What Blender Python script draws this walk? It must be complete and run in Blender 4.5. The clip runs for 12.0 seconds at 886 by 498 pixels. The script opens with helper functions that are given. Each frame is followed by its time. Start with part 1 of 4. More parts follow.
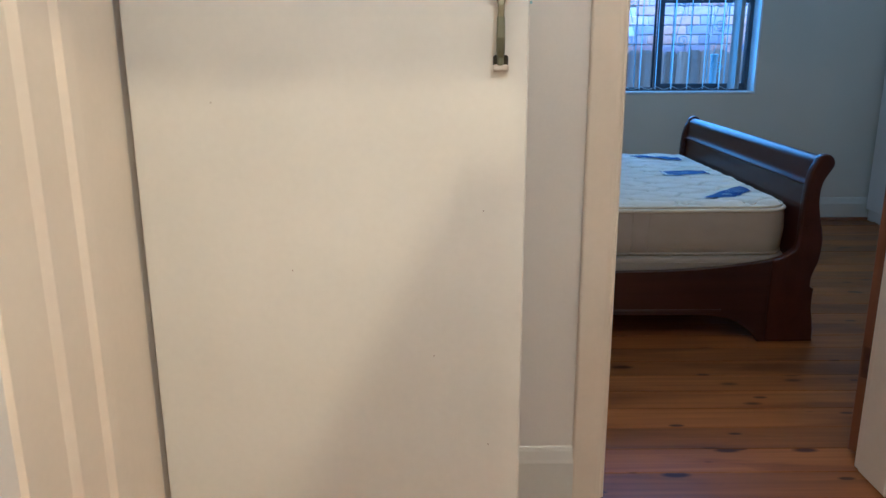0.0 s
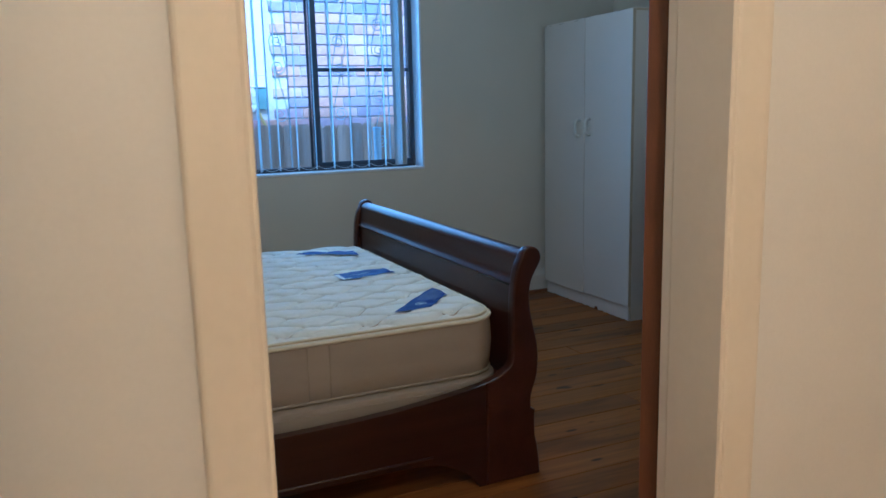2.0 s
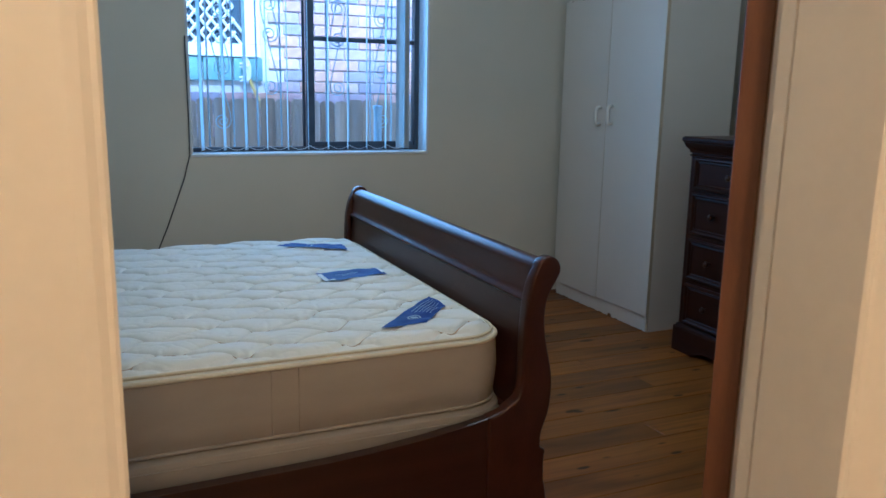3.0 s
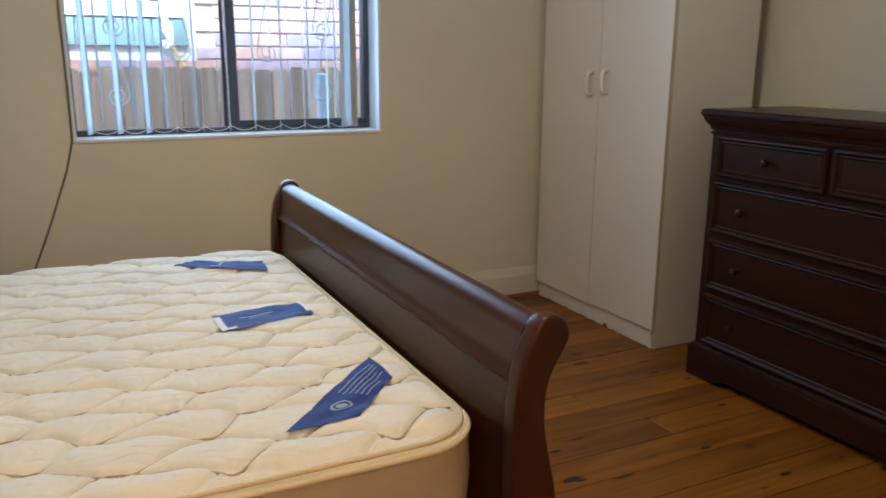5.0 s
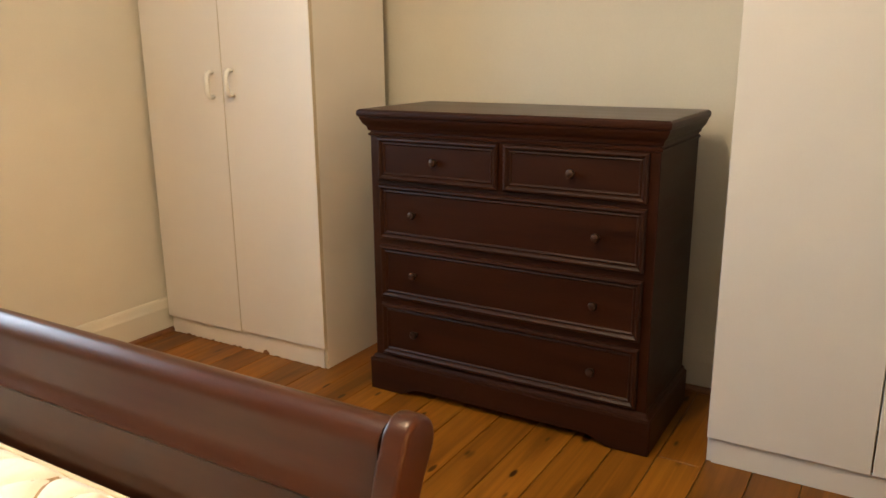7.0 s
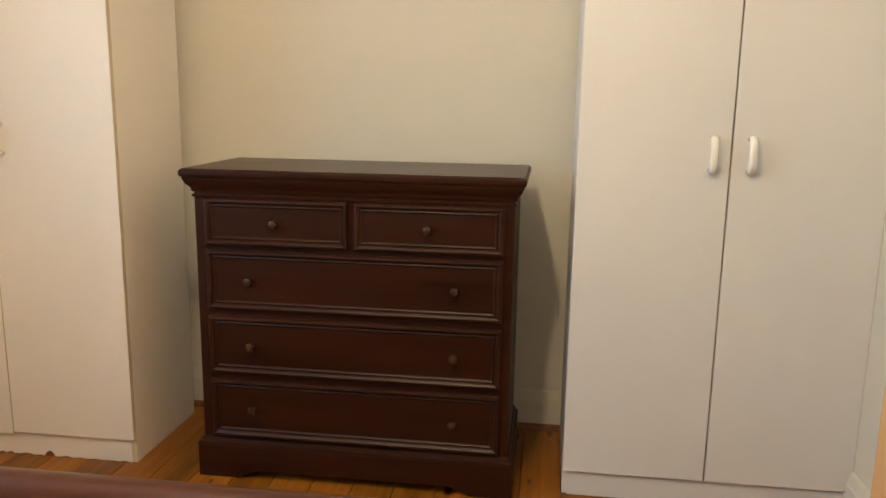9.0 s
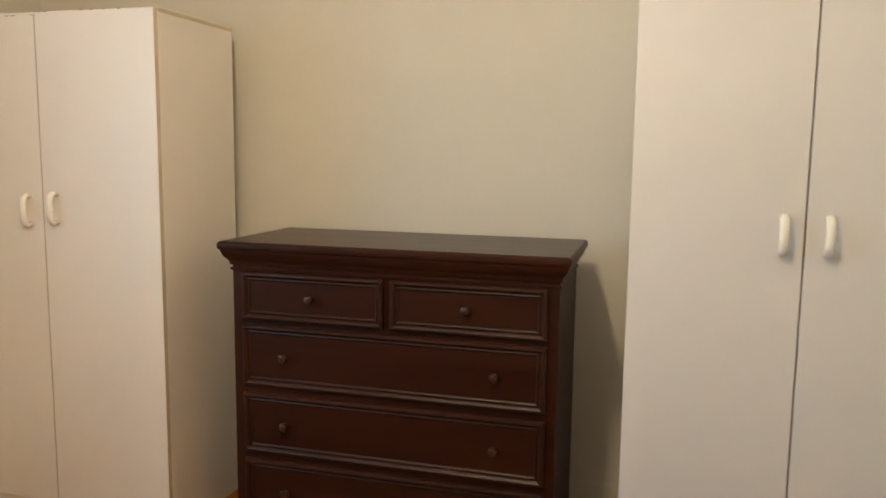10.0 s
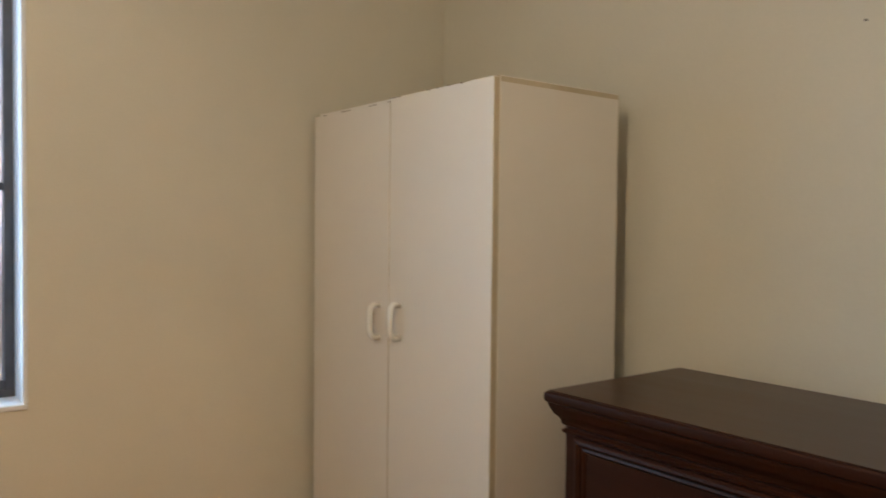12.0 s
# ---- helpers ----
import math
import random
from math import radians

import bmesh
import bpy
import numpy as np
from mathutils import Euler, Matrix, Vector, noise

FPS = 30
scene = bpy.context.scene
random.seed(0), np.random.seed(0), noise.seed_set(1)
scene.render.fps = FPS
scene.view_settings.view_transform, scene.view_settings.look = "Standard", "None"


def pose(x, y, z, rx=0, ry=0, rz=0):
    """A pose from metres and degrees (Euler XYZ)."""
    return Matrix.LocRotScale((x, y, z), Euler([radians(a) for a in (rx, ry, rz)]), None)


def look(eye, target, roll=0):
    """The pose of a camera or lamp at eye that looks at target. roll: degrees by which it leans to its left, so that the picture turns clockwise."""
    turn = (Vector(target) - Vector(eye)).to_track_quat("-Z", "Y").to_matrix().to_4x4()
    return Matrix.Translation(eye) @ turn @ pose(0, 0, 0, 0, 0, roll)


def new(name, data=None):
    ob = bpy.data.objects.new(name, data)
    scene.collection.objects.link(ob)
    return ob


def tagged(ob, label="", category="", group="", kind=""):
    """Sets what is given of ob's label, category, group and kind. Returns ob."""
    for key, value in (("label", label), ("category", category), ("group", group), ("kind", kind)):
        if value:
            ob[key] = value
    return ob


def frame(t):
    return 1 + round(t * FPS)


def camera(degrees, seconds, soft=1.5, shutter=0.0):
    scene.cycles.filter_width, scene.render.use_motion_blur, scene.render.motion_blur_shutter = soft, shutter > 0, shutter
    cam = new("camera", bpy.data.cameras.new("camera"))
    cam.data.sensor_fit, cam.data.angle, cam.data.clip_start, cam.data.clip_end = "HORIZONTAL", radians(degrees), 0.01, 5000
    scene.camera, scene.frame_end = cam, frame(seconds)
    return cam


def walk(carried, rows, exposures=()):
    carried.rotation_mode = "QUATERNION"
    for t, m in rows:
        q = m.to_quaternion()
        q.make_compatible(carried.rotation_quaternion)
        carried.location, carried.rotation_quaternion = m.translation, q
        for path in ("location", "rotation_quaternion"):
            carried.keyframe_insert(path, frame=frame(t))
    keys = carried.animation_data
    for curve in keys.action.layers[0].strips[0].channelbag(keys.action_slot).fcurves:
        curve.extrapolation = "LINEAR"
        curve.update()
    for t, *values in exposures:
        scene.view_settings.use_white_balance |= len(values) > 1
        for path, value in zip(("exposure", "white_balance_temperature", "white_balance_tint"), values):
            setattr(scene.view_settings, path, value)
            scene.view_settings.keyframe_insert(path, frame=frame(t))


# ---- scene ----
cam = camera(59.4, 12.0, shutter=0.25)
PATH = [
    (0, (0.601, 1.532, 1.252), (0.611, 3.465, 0.738), -0.2),
    (0.5, (0.62, 1.766, 1.256), (0.723, 3.704, 0.775), -0.9),
    (0.9, (0.62, 2.007, 1.267), (1.032, 3.912, 0.816), -0.5),
    (1, (0.63, 2.04, 1.267), (1.114, 3.929, 0.827), -0.7),
    (1.5, (0.753, 2.265, 1.251), (1.436, 4.102, 0.851), -1.3),
    (2, (0.868, 2.468, 1.259), (1.676, 4.264, 0.909), -1.4),
    (2.5, (0.949, 2.7, 1.25), (1.851, 4.448, 0.892), -0.1),
    (2.7, (0.987, 2.773, 1.242), (1.86, 4.534, 0.87), 0.4),
    (4.3, (1.322, 3.364, 1.247), (1.907, 5.225, 0.809), 0.8),
    (4.5, (1.337, 3.443, 1.244), (2.02, 5.271, 0.805), 1.0),
    (5, (1.447, 3.61, 1.232), (2.306, 5.353, 0.76), 0.4),
    (5.5, (1.527, 3.716, 1.231), (2.658, 5.288, 0.731), -0.3),
    (6, (1.488, 3.875, 1.236), (2.943, 5.154, 0.741), -0.7),
    (6.5, (1.412, 4.048, 1.25), (3.014, 5.141, 0.763), -0.1),
    (6.7, (1.414, 4.085, 1.259), (3.034, 5.147, 0.761), -0.2),
    (8.3, (1.335, 4.623, 1.271), (3.243, 5.033, 0.836), 0.1),
    (8.5, (1.294, 4.651, 1.274), (3.22, 4.972, 0.841), 0.7),
    (9, (1.293, 4.684, 1.296), (3.239, 4.942, 0.914), 0.9),
    (9.5, (1.349, 4.669, 1.33), (3.3, 4.964, 1.005), 0.4),
    (10, (1.491, 4.517, 1.352), (3.403, 5.048, 1.102), 0.7),
    (10.5, (1.675, 4.458, 1.354), (3.519, 5.216, 1.2), 1.4),
    (11, (1.9, 4.529, 1.375), (3.683, 5.43, 1.281), 2.5),
    (11.5, (2.135, 4.591, 1.376), (3.738, 5.783, 1.277), 1.7),
    (12, (2.414, 4.635, 1.425), (3.633, 6.219, 1.363), 0.6),
]
EXPOSURES = [(0.0, 1.75, 3400, 3), (0.8, 1.77, 3500, 3), (1.5, 1.8, 3680, 3), (2.7, 1.97, 3780, 3), (4.3, 2.53, 5200, 12), (5.0, 2.58, 5350, 12), (5.5, 2.92, 5950, 15), (6.0, 3.36, 7450, 19), (6.5, 3.55, 7000, 18),
             (8.5, 3.76, 6450, 16), (9.5, 3.65, 6250, 16), (10.5, 3.52, 6150, 16), (11.5, 3.47, 6100, 16), (12.0, 2.94, 5950, 15)]
walk(cam, [(t, look(eye, target, roll)) for t, eye, target, roll in PATH], EXPOSURES)
SKY, SUN, DAY, BULB, HALL, FAR_HALL = 0.15, 1.35, 3.6, 4.2, 11.4, 50.0

# ---- light ----
world = bpy.data.worlds.new("sky_world")
scene.world = world
world.use_nodes = True
wn = world.node_tree.nodes
sky = wn.new("ShaderNodeTexSky")
sky.sky_type, sky.sun_disc, sky.sun_elevation, sky.sun_rotation = "NISHITA", False, radians(48), radians(200)
world.node_tree.links.new(sky.outputs[0], wn["Background"].inputs[0])
wn["Background"].inputs[1].default_value = SKY


def lamp(name, kind, m, energy, colour, **more):
    data = bpy.data.lights.new(name, kind)
    data.energy, data.color = energy, colour
    if kind == "SUN":
        data.angle = more["angle"]
    elif kind == "AREA":
        data.shape, data.size, data.size_y = "RECTANGLE", more["w"], more["h"]
    else:
        data.shadow_soft_size = more["r"]
    ob = new(name, data)
    ob.matrix_world = m
    return ob


lamp("sun", "SUN", look((1.0, 0, 9), (2.2, 9.1, 0.8)), SUN, (1.0, 0.97, 0.93), angle=radians(6))
lamp("window_daylight", "AREA", pose(2.155, 7.100, 1.53, -90, 0, 0), DAY, (0.57, 0.82, 1.0), w=1.2, h=1.15)
lamp("bedroom_bulb", "POINT", pose(2.10, 5.12, 2.45), BULB, (1.0, 0.79, 0.48), r=0.06)
# Added fill lamp with no known source; lifts the general light in the hall.
lamp("hall_fill", "POINT", pose(0.98, 1.90, 2.48), HALL, (1.0, 0.585, 0.235), r=0.10)
lamp("far_hall_bulb", "POINT", pose(1.41, -0.08, 2.55), FAR_HALL, (1.0, 0.515, 0.145), r=0.02)

# ---- materials ----


def nodes_of(name, rough=0.5, metal=0.0, coat=0.0, spec=0.5):
    m = bpy.data.materials.new(name)
    m.use_nodes = True
    nt = m.node_tree
    b = nt.nodes["Principled BSDF"]
    b.inputs["Roughness"].default_value = rough
    b.inputs["Metallic"].default_value = metal
    b.inputs["Coat Weight"].default_value = coat
    b.inputs["Specular IOR Level"].default_value = spec
    return m, nt, b


def surface(name, c1, c2, scale=6.0, stretch=(1, 1, 1), rough=0.5, rough2=None, metal=0.0, coat=0.0, bump=0.1, fine=90.0,
            fine_mix=0.25, random_mix=0.0, detail=6.0, spec=0.5, bump_dist=0.002):
    """Two noises, a broad and a fine one, between two colours, with relief; random_mix varies whole objects."""
    m, nt, b = nodes_of(name, rough, metal, coat, spec)
    N, L = nt.nodes.new, nt.links.new
    tc = N("ShaderNodeTexCoord")
    mp = N("ShaderNodeMapping")
    mp.inputs["Scale"].default_value = stretch
    L(tc.outputs["Object"], mp.inputs[0])
    src = mp.outputs[0]
    info = N("ShaderNodeObjectInfo")
    if random_mix:
        add = N("ShaderNodeVectorMath")
        add.operation = "ADD"
        mul = N("ShaderNodeMath")
        mul.operation = "MULTIPLY"
        mul.inputs[1].default_value = 37.0
        L(info.outputs["Random"], mul.inputs[0])
        L(src, add.inputs[0])
        L(mul.outputs[0], add.inputs[1])
        src = add.outputs[0]
    n1, n2 = N("ShaderNodeTexNoise"), N("ShaderNodeTexNoise")
    n1.inputs["Scale"].default_value, n1.inputs["Detail"].default_value = scale, detail
    n2.inputs["Scale"].default_value, n2.inputs["Detail"].default_value = fine, 3.0
    L(src, n1.inputs["Vector"])
    L(src, n2.inputs["Vector"])
    mix = N("ShaderNodeMix")
    mix.data_type = "FLOAT"
    mix.inputs[0].default_value = fine_mix
    L(n1.outputs[0], mix.inputs[2])
    L(n2.outputs[0], mix.inputs[3])
    ramp = N("ShaderNodeValToRGB")
    ramp.color_ramp.elements[0].position, ramp.color_ramp.elements[1].position = 0.32, 0.68
    ramp.color_ramp.elements[0].color, ramp.color_ramp.elements[1].color = (*c1, 1), (*c2, 1)
    L(mix.outputs[0], ramp.inputs[0])
    out = ramp.outputs[0]
    if random_mix:
        hsv = N("ShaderNodeHueSaturation")
        rng = N("ShaderNodeMapRange")
        rng.inputs[3].default_value, rng.inputs[4].default_value = 1 - random_mix, 1 + random_mix
        L(info.outputs["Random"], rng.inputs[0])
        L(rng.outputs[0], hsv.inputs["Value"])
        L(out, hsv.inputs["Color"])
        out = hsv.outputs[0]
    L(out, b.inputs["Base Color"])
    if rough2 is not None:
        rr = N("ShaderNodeMapRange")
        rr.inputs[3].default_value, rr.inputs[4].default_value = rough, rough2
        L(n1.outputs[0], rr.inputs[0])
        L(rr.outputs[0], b.inputs["Roughness"])
    if bump:
        bp = N("ShaderNodeBump")
        bp.inputs["Strength"].default_value, bp.inputs["Distance"].default_value = bump, bump_dist
        L(mix.outputs[0], bp.inputs["Height"])
        L(bp.outputs[0], b.inputs["Normal"])
    return m


def board_material():
    """Varnished softwood boards: long grain, dark knots, worn streaks, each board of its own tone."""
    m, nt, b = nodes_of("floor_board_wood", 0.32, 0, 0.0, 0.27)
    N, L = nt.nodes.new, nt.links.new
    tc, info = N("ShaderNodeTexCoord"), N("ShaderNodeObjectInfo")
    shift = N("ShaderNodeVectorMath")
    shift.operation = "ADD"
    k = N("ShaderNodeMath")
    k.operation = "MULTIPLY"
    k.inputs[1].default_value = 53.0
    L(info.outputs["Random"], k.inputs[0])
    L(tc.outputs["Object"], shift.inputs[0])
    L(k.outputs[0], shift.inputs[1])

    def mapped(stretch):
        mp = N("ShaderNodeMapping")
        mp.inputs["Scale"].default_value = stretch
        L(shift.outputs[0], mp.inputs[0])
        return mp.outputs[0]

    def noise_at(scale, stretch, detail, distort=0.0):
        n = N("ShaderNodeTexNoise")
        n.inputs["Scale"].default_value, n.inputs["Detail"].default_value, n.inputs["Distortion"].default_value = scale, detail, distort
        L(mapped(stretch), n.inputs["Vector"])
        return n.outputs[0]

    def ramp_of(value, *stops):
        r = N("ShaderNodeValToRGB")
        e = r.color_ramp.elements
        for i, (p, c) in enumerate(stops):
            x = e[i] if i < 2 else e.new(p)
            x.position, x.color = p, (*c, 1)
        L(value, r.inputs[0])
        return r.outputs[0]

    def times(a, c, amount=1.0):
        x = N("ShaderNodeMix")
        x.data_type, x.blend_type = "RGBA", "MULTIPLY"
        x.inputs[0].default_value = amount
        L(a, x.inputs[6])
        L(c, x.inputs[7])
        return x.outputs[2]

    def knots(stretch, inner, outer, share):
        """Dark ovals in a share of the cells of a stretched Voronoi."""
        v = N("ShaderNodeTexVoronoi")
        v.inputs["Scale"].default_value = 1.0
        L(mapped(stretch), v.inputs["Vector"])
        sep = N("ShaderNodeSeparateColor")
        L(v.outputs["Color"], sep.inputs[0])
        gate = N("ShaderNodeMath")
        gate.operation, gate.inputs[1].default_value = "GREATER_THAN", share
        L(sep.outputs[0], gate.inputs[0])
        add = N("ShaderNodeMath")
        add.operation = "ADD"
        L(v.outputs["Distance"], add.inputs[0])
        L(gate.outputs[0], add.inputs[1])
        return ramp_of(add.outputs[0], (inner, (0.13, 0.065, 0.04)), (outer, (1, 1, 1)))

    grain = noise_at(3.0, (0.45, 16, 14), 6, 0.7)
    broad = noise_at(1.6, (0.6, 2.2, 1), 3)
    mx = N("ShaderNodeMix")
    mx.data_type = "FLOAT"
    mx.inputs[0].default_value = 0.45
    L(grain, mx.inputs[2])
    L(broad, mx.inputs[3])
    col = ramp_of(mx.outputs[0], (0.28, (0.120, 0.040, 0.0040)), (0.72, (0.325, 0.122, 0.0120)), (0.5, (0.216, 0.078, 0.0072)))
    col = times(col, knots((4.2, 12.0, 1), 0.13, 0.22, 0.30))
    col = times(col, knots((8.0, 24.0, 1), 0.15, 0.25, 0.12))
    col = times(col, ramp_of(noise_at(2.6, (0.55, 3.4, 1), 7, 0.6), (0.34, (0.50, 0.44, 0.40)), (0.48, (1.05, 1.03, 1.0))), 0.7)
    hsv = N("ShaderNodeHueSaturation")
    rng = N("ShaderNodeMapRange")
    rng.inputs[3].default_value, rng.inputs[4].default_value = 0.76, 1.30
    L(info.outputs["Random"], rng.inputs[0])
    L(rng.outputs[0], hsv.inputs["Value"])
    L(col, hsv.inputs["Color"])
    L(hsv.outputs[0], b.inputs["Base Color"])
    rr = N("ShaderNodeMapRange")
    rr.inputs[3].default_value, rr.inputs[4].default_value = 0.24, 0.50
    L(broad, rr.inputs[0])
    L(rr.outputs[0], b.inputs["Roughness"])
    bp = N("ShaderNodeBump")
    bp.inputs["Strength"].default_value, bp.inputs["Distance"].default_value = 0.18, 0.001
    L(grain, bp.inputs["Height"])
    L(bp.outputs[0], b.inputs["Normal"])
    return m


def brick_material():
    """Mixed bricks: pink, orange, lavender and blue-grey ones, each with its own mottling."""
    m, nt, b = nodes_of("mixed_brick", 0.85)
    N, L = nt.nodes.new, nt.links.new
    info, tc = N("ShaderNodeObjectInfo"), N("ShaderNodeTexCoord")
    r = N("ShaderNodeValToRGB")
    r.color_ramp.interpolation = "CONSTANT"
    e = r.color_ramp.elements
    tones = ((0.0, (0.50, 0.33, 0.30)), (0.22, (0.36, 0.32, 0.37)), (0.40, (0.56, 0.36, 0.27)), (0.55, (0.46, 0.36, 0.38)), (0.72, (0.27, 0.28, 0.34)), (0.84, (0.60, 0.45, 0.40)))
    for i, (p, c) in enumerate(tones):
        x = e[i] if i < 2 else e.new(p)
        x.position, x.color = p, (*c, 1)
    L(info.outputs["Random"], r.inputs[0])
    n = N("ShaderNodeTexNoise")
    n.inputs["Scale"].default_value, n.inputs["Detail"].default_value = 26.0, 6.0
    L(tc.outputs["Object"], n.inputs["Vector"])
    mr = N("ShaderNodeMapRange")
    mr.inputs[3].default_value, mr.inputs[4].default_value = 0.70, 1.30
    L(n.outputs[0], mr.inputs[0])
    hsv = N("ShaderNodeHueSaturation")
    L(r.outputs[0], hsv.inputs["Color"])
    L(mr.outputs[0], hsv.inputs["Value"])
    L(hsv.outputs[0], b.inputs["Base Color"])
    bp = N("ShaderNodeBump")
    bp.inputs["Strength"].default_value, bp.inputs["Distance"].default_value = 0.5, 0.002
    L(n.outputs[0], bp.inputs["Height"])
    L(bp.outputs[0], b.inputs["Normal"])
    return m


def glass_material():
    m, nt, b = nodes_of("window_glass", 0.02)
    b.inputs["Transmission Weight"].default_value = 1.0
    b.inputs["IOR"].default_value = 1.45
    b.inputs["Base Color"].default_value = (0.97, 0.99, 1.0, 1)
    return m


def glow(name, colour, strength):
    m, nt, b = nodes_of(name, 0.6)
    b.inputs["Base Color"].default_value = (0.9, 0.88, 0.82, 1)
    b.inputs["Emission Color"].default_value = (*colour, 1)
    b.inputs["Emission Strength"].default_value = strength
    return m


M_WALL = surface("cream_wall_paint", (0.61, 0.575, 0.472), (0.67, 0.63, 0.527), 1.3, rough=0.55, rough2=0.7, bump=0.12, fine=160, fine_mix=0.3)
M_HALLWALL = surface("hall_wall_paint", (0.755, 0.705, 0.622), (0.815, 0.765, 0.682), 1.5, rough=0.55, rough2=0.7, bump=0.10, fine=140)
M_CEIL = surface("ceiling_paint", (0.76, 0.75, 0.72), (0.80, 0.79, 0.76), 2.0, rough=0.8, bump=0.05)
M_GLOSS = surface("white_gloss_paint", (0.70, 0.67, 0.59), (0.77, 0.74, 0.66), 3.0, rough=0.28, rough2=0.42, bump=0.10, fine=60)
# Door frame gloss, with the warm tint of lamplight mixed into its colour.
M_FRAME = surface("lamp_warmed_gloss_frame_paint", (0.765, 0.665, 0.50), (0.835, 0.735, 0.57), 3.0, rough=0.28, rough2=0.42, bump=0.12, fine=60)
M_REVEAL = surface("white_reveal_paint", (0.72, 0.74, 0.76), (0.80, 0.81, 0.82), 4.0, rough=0.45, bump=0.1)
M_MELAMINE = surface("white_melamine", (0.74, 0.69, 0.61), (0.78, 0.73, 0.655), 2.2, rough=0.38, rough2=0.5, bump=0.04, fine=220)
M_MELAMINE_COOL = surface("whiter_melamine", (0.67, 0.655, 0.62), (0.71, 0.695, 0.66), 2.2, rough=0.38, rough2=0.5, bump=0.04, fine=220)
M_EDGE = surface("yellowed_edge_band", (0.50, 0.42, 0.28), (0.60, 0.51, 0.36), 9, rough=0.5, bump=0.05)
M_HANDLE = surface("ivory_plastic", (0.82, 0.79, 0.70), (0.86, 0.83, 0.75), 6, rough=0.25, bump=0.0)
M_MAHOG = surface("dark_mahogany", (0.0195, 0.0052, 0.0018), (0.039, 0.0108, 0.0036), 4.0, (1, 0.35, 5), rough=0.36, rough2=0.48, coat=0.0, bump=0.06, fine=40, spec=0.2)
M_MOULD = surface("polished_mahogany_moulding", (0.0195, 0.0052, 0.0018), (0.039, 0.0108, 0.0036), 4.0, (1, 0.35, 5), rough=0.36, rough2=0.46, coat=0.0, bump=0.05, fine=40, spec=0.28)
M_MAHOG_TOP = surface("lacquered_mahogany_top", (0.022, 0.0070, 0.0026), (0.044, 0.0140, 0.0052), 4.0, (4, 0.35, 4), rough=0.27, rough2=0.38, coat=0.04, bump=0.04, fine=40, spec=0.36)
M_SLEIGH = surface("dark_mahogany_polish", (0.035, 0.0104, 0.0044), (0.060, 0.0180, 0.0074), 4.0, (5, 0.35, 3), rough=0.26, rough2=0.33, coat=0.0, spec=0.32, bump=0.0, fine=30)
M_RAIL = surface("dark_mahogany_rail", (0.018, 0.0054, 0.0029), (0.038, 0.0112, 0.0056), 4.0, (0.35, 5, 6), rough=0.24, rough2=0.36, coat=0.3, bump=0.03, fine=40)
M_KNOB = surface("bronzed_knob", (0.05, 0.022, 0.012), (0.09, 0.045, 0.026), 20, rough=0.36, metal=0.5, bump=0.0)
M_DOORWOOD = surface("varnished_door_wood", (0.44, 0.25, 0.105), (0.55, 0.33, 0.155), 3.0, (9, 9, 0.6), rough=0.35, rough2=0.5, coat=0.1, bump=0.06, fine=60)
M_HINGE = surface("stained_hinge_steel", (0.060, 0.024, 0.012), (0.105, 0.045, 0.022), 30, rough=0.5, metal=0.3, bump=0.2)
M_CHIP = surface("bare_chipboard", (0.16, 0.11, 0.065), (0.26, 0.19, 0.12), 60, rough=0.9, bump=0.3)
M_BROWN = surface("brown_stained_edge", (0.13, 0.050, 0.016), (0.21, 0.083, 0.027), 5.0, (6, 6, 0.8), rough=0.4, bump=0.15, fine=70)
M_TICK = surface("quilted_ticking", (0.74, 0.72, 0.640), (0.82, 0.80, 0.725), 3.0, rough=0.85, bump=0.35, fine=300, fine_mix=0.4)
M_STITCH = surface("tan_stitching", (0.36, 0.255, 0.145), (0.48, 0.36, 0.22), 40.0, rough=0.9, bump=0.2, fine=300)
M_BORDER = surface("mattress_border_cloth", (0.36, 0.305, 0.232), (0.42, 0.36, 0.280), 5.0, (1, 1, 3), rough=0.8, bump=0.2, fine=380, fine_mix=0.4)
M_PIPE = surface("mattress_piping", (0.62, 0.54, 0.36), (0.70, 0.62, 0.44), 20.0, rough=0.75, bump=0.1)
M_BLUE = surface("blue_satin_label", (0.016, 0.028, 0.16), (0.030, 0.052, 0.26), 14.0, rough=0.62, bump=0.2, fine=90, spec=0.2)
M_WHITECLOTH = surface("white_label_backing", (0.74, 0.74, 0.74), (0.80, 0.80, 0.80), 30, rough=0.7, bump=0.1)
M_PATINA = surface("green_patina_brass", (0.13, 0.135, 0.075), (0.19, 0.195, 0.115), 18, rough=0.5, metal=0.4, bump=0.2)
M_PALE = surface("paint_smeared_metal", (0.48, 0.42, 0.33), (0.64, 0.57, 0.47), 60, rough=0.5, metal=0.2, bump=0.3)
M_PRINT = surface("grey_label_print", (0.26, 0.30, 0.44), (0.36, 0.40, 0.52), 30, rough=0.5, bump=0.0)
M_BRONZE = surface("dark_window_aluminium", (0.050, 0.054, 0.062), (0.075, 0.080, 0.090), 12, rough=0.4, metal=0.3, bump=0.0)
M_BAR = surface("pale_blue_painted_iron", (0.40, 0.52, 0.63), (0.50, 0.62, 0.72), 30, rough=0.5, bump=0.15)
M_SLAT = surface("blind_fabric", (0.40, 0.44, 0.47), (0.48, 0.52, 0.55), 10, rough=0.8, bump=0.1, fine=200)
M_FENCE = surface("weathered_paling", (0.30, 0.23, 0.165), (0.50, 0.405, 0.30), 3.0, (10, 10, 0.5), rough=0.85, bump=0.5, fine=50, random_mix=0.25)
M_BRICK = brick_material()
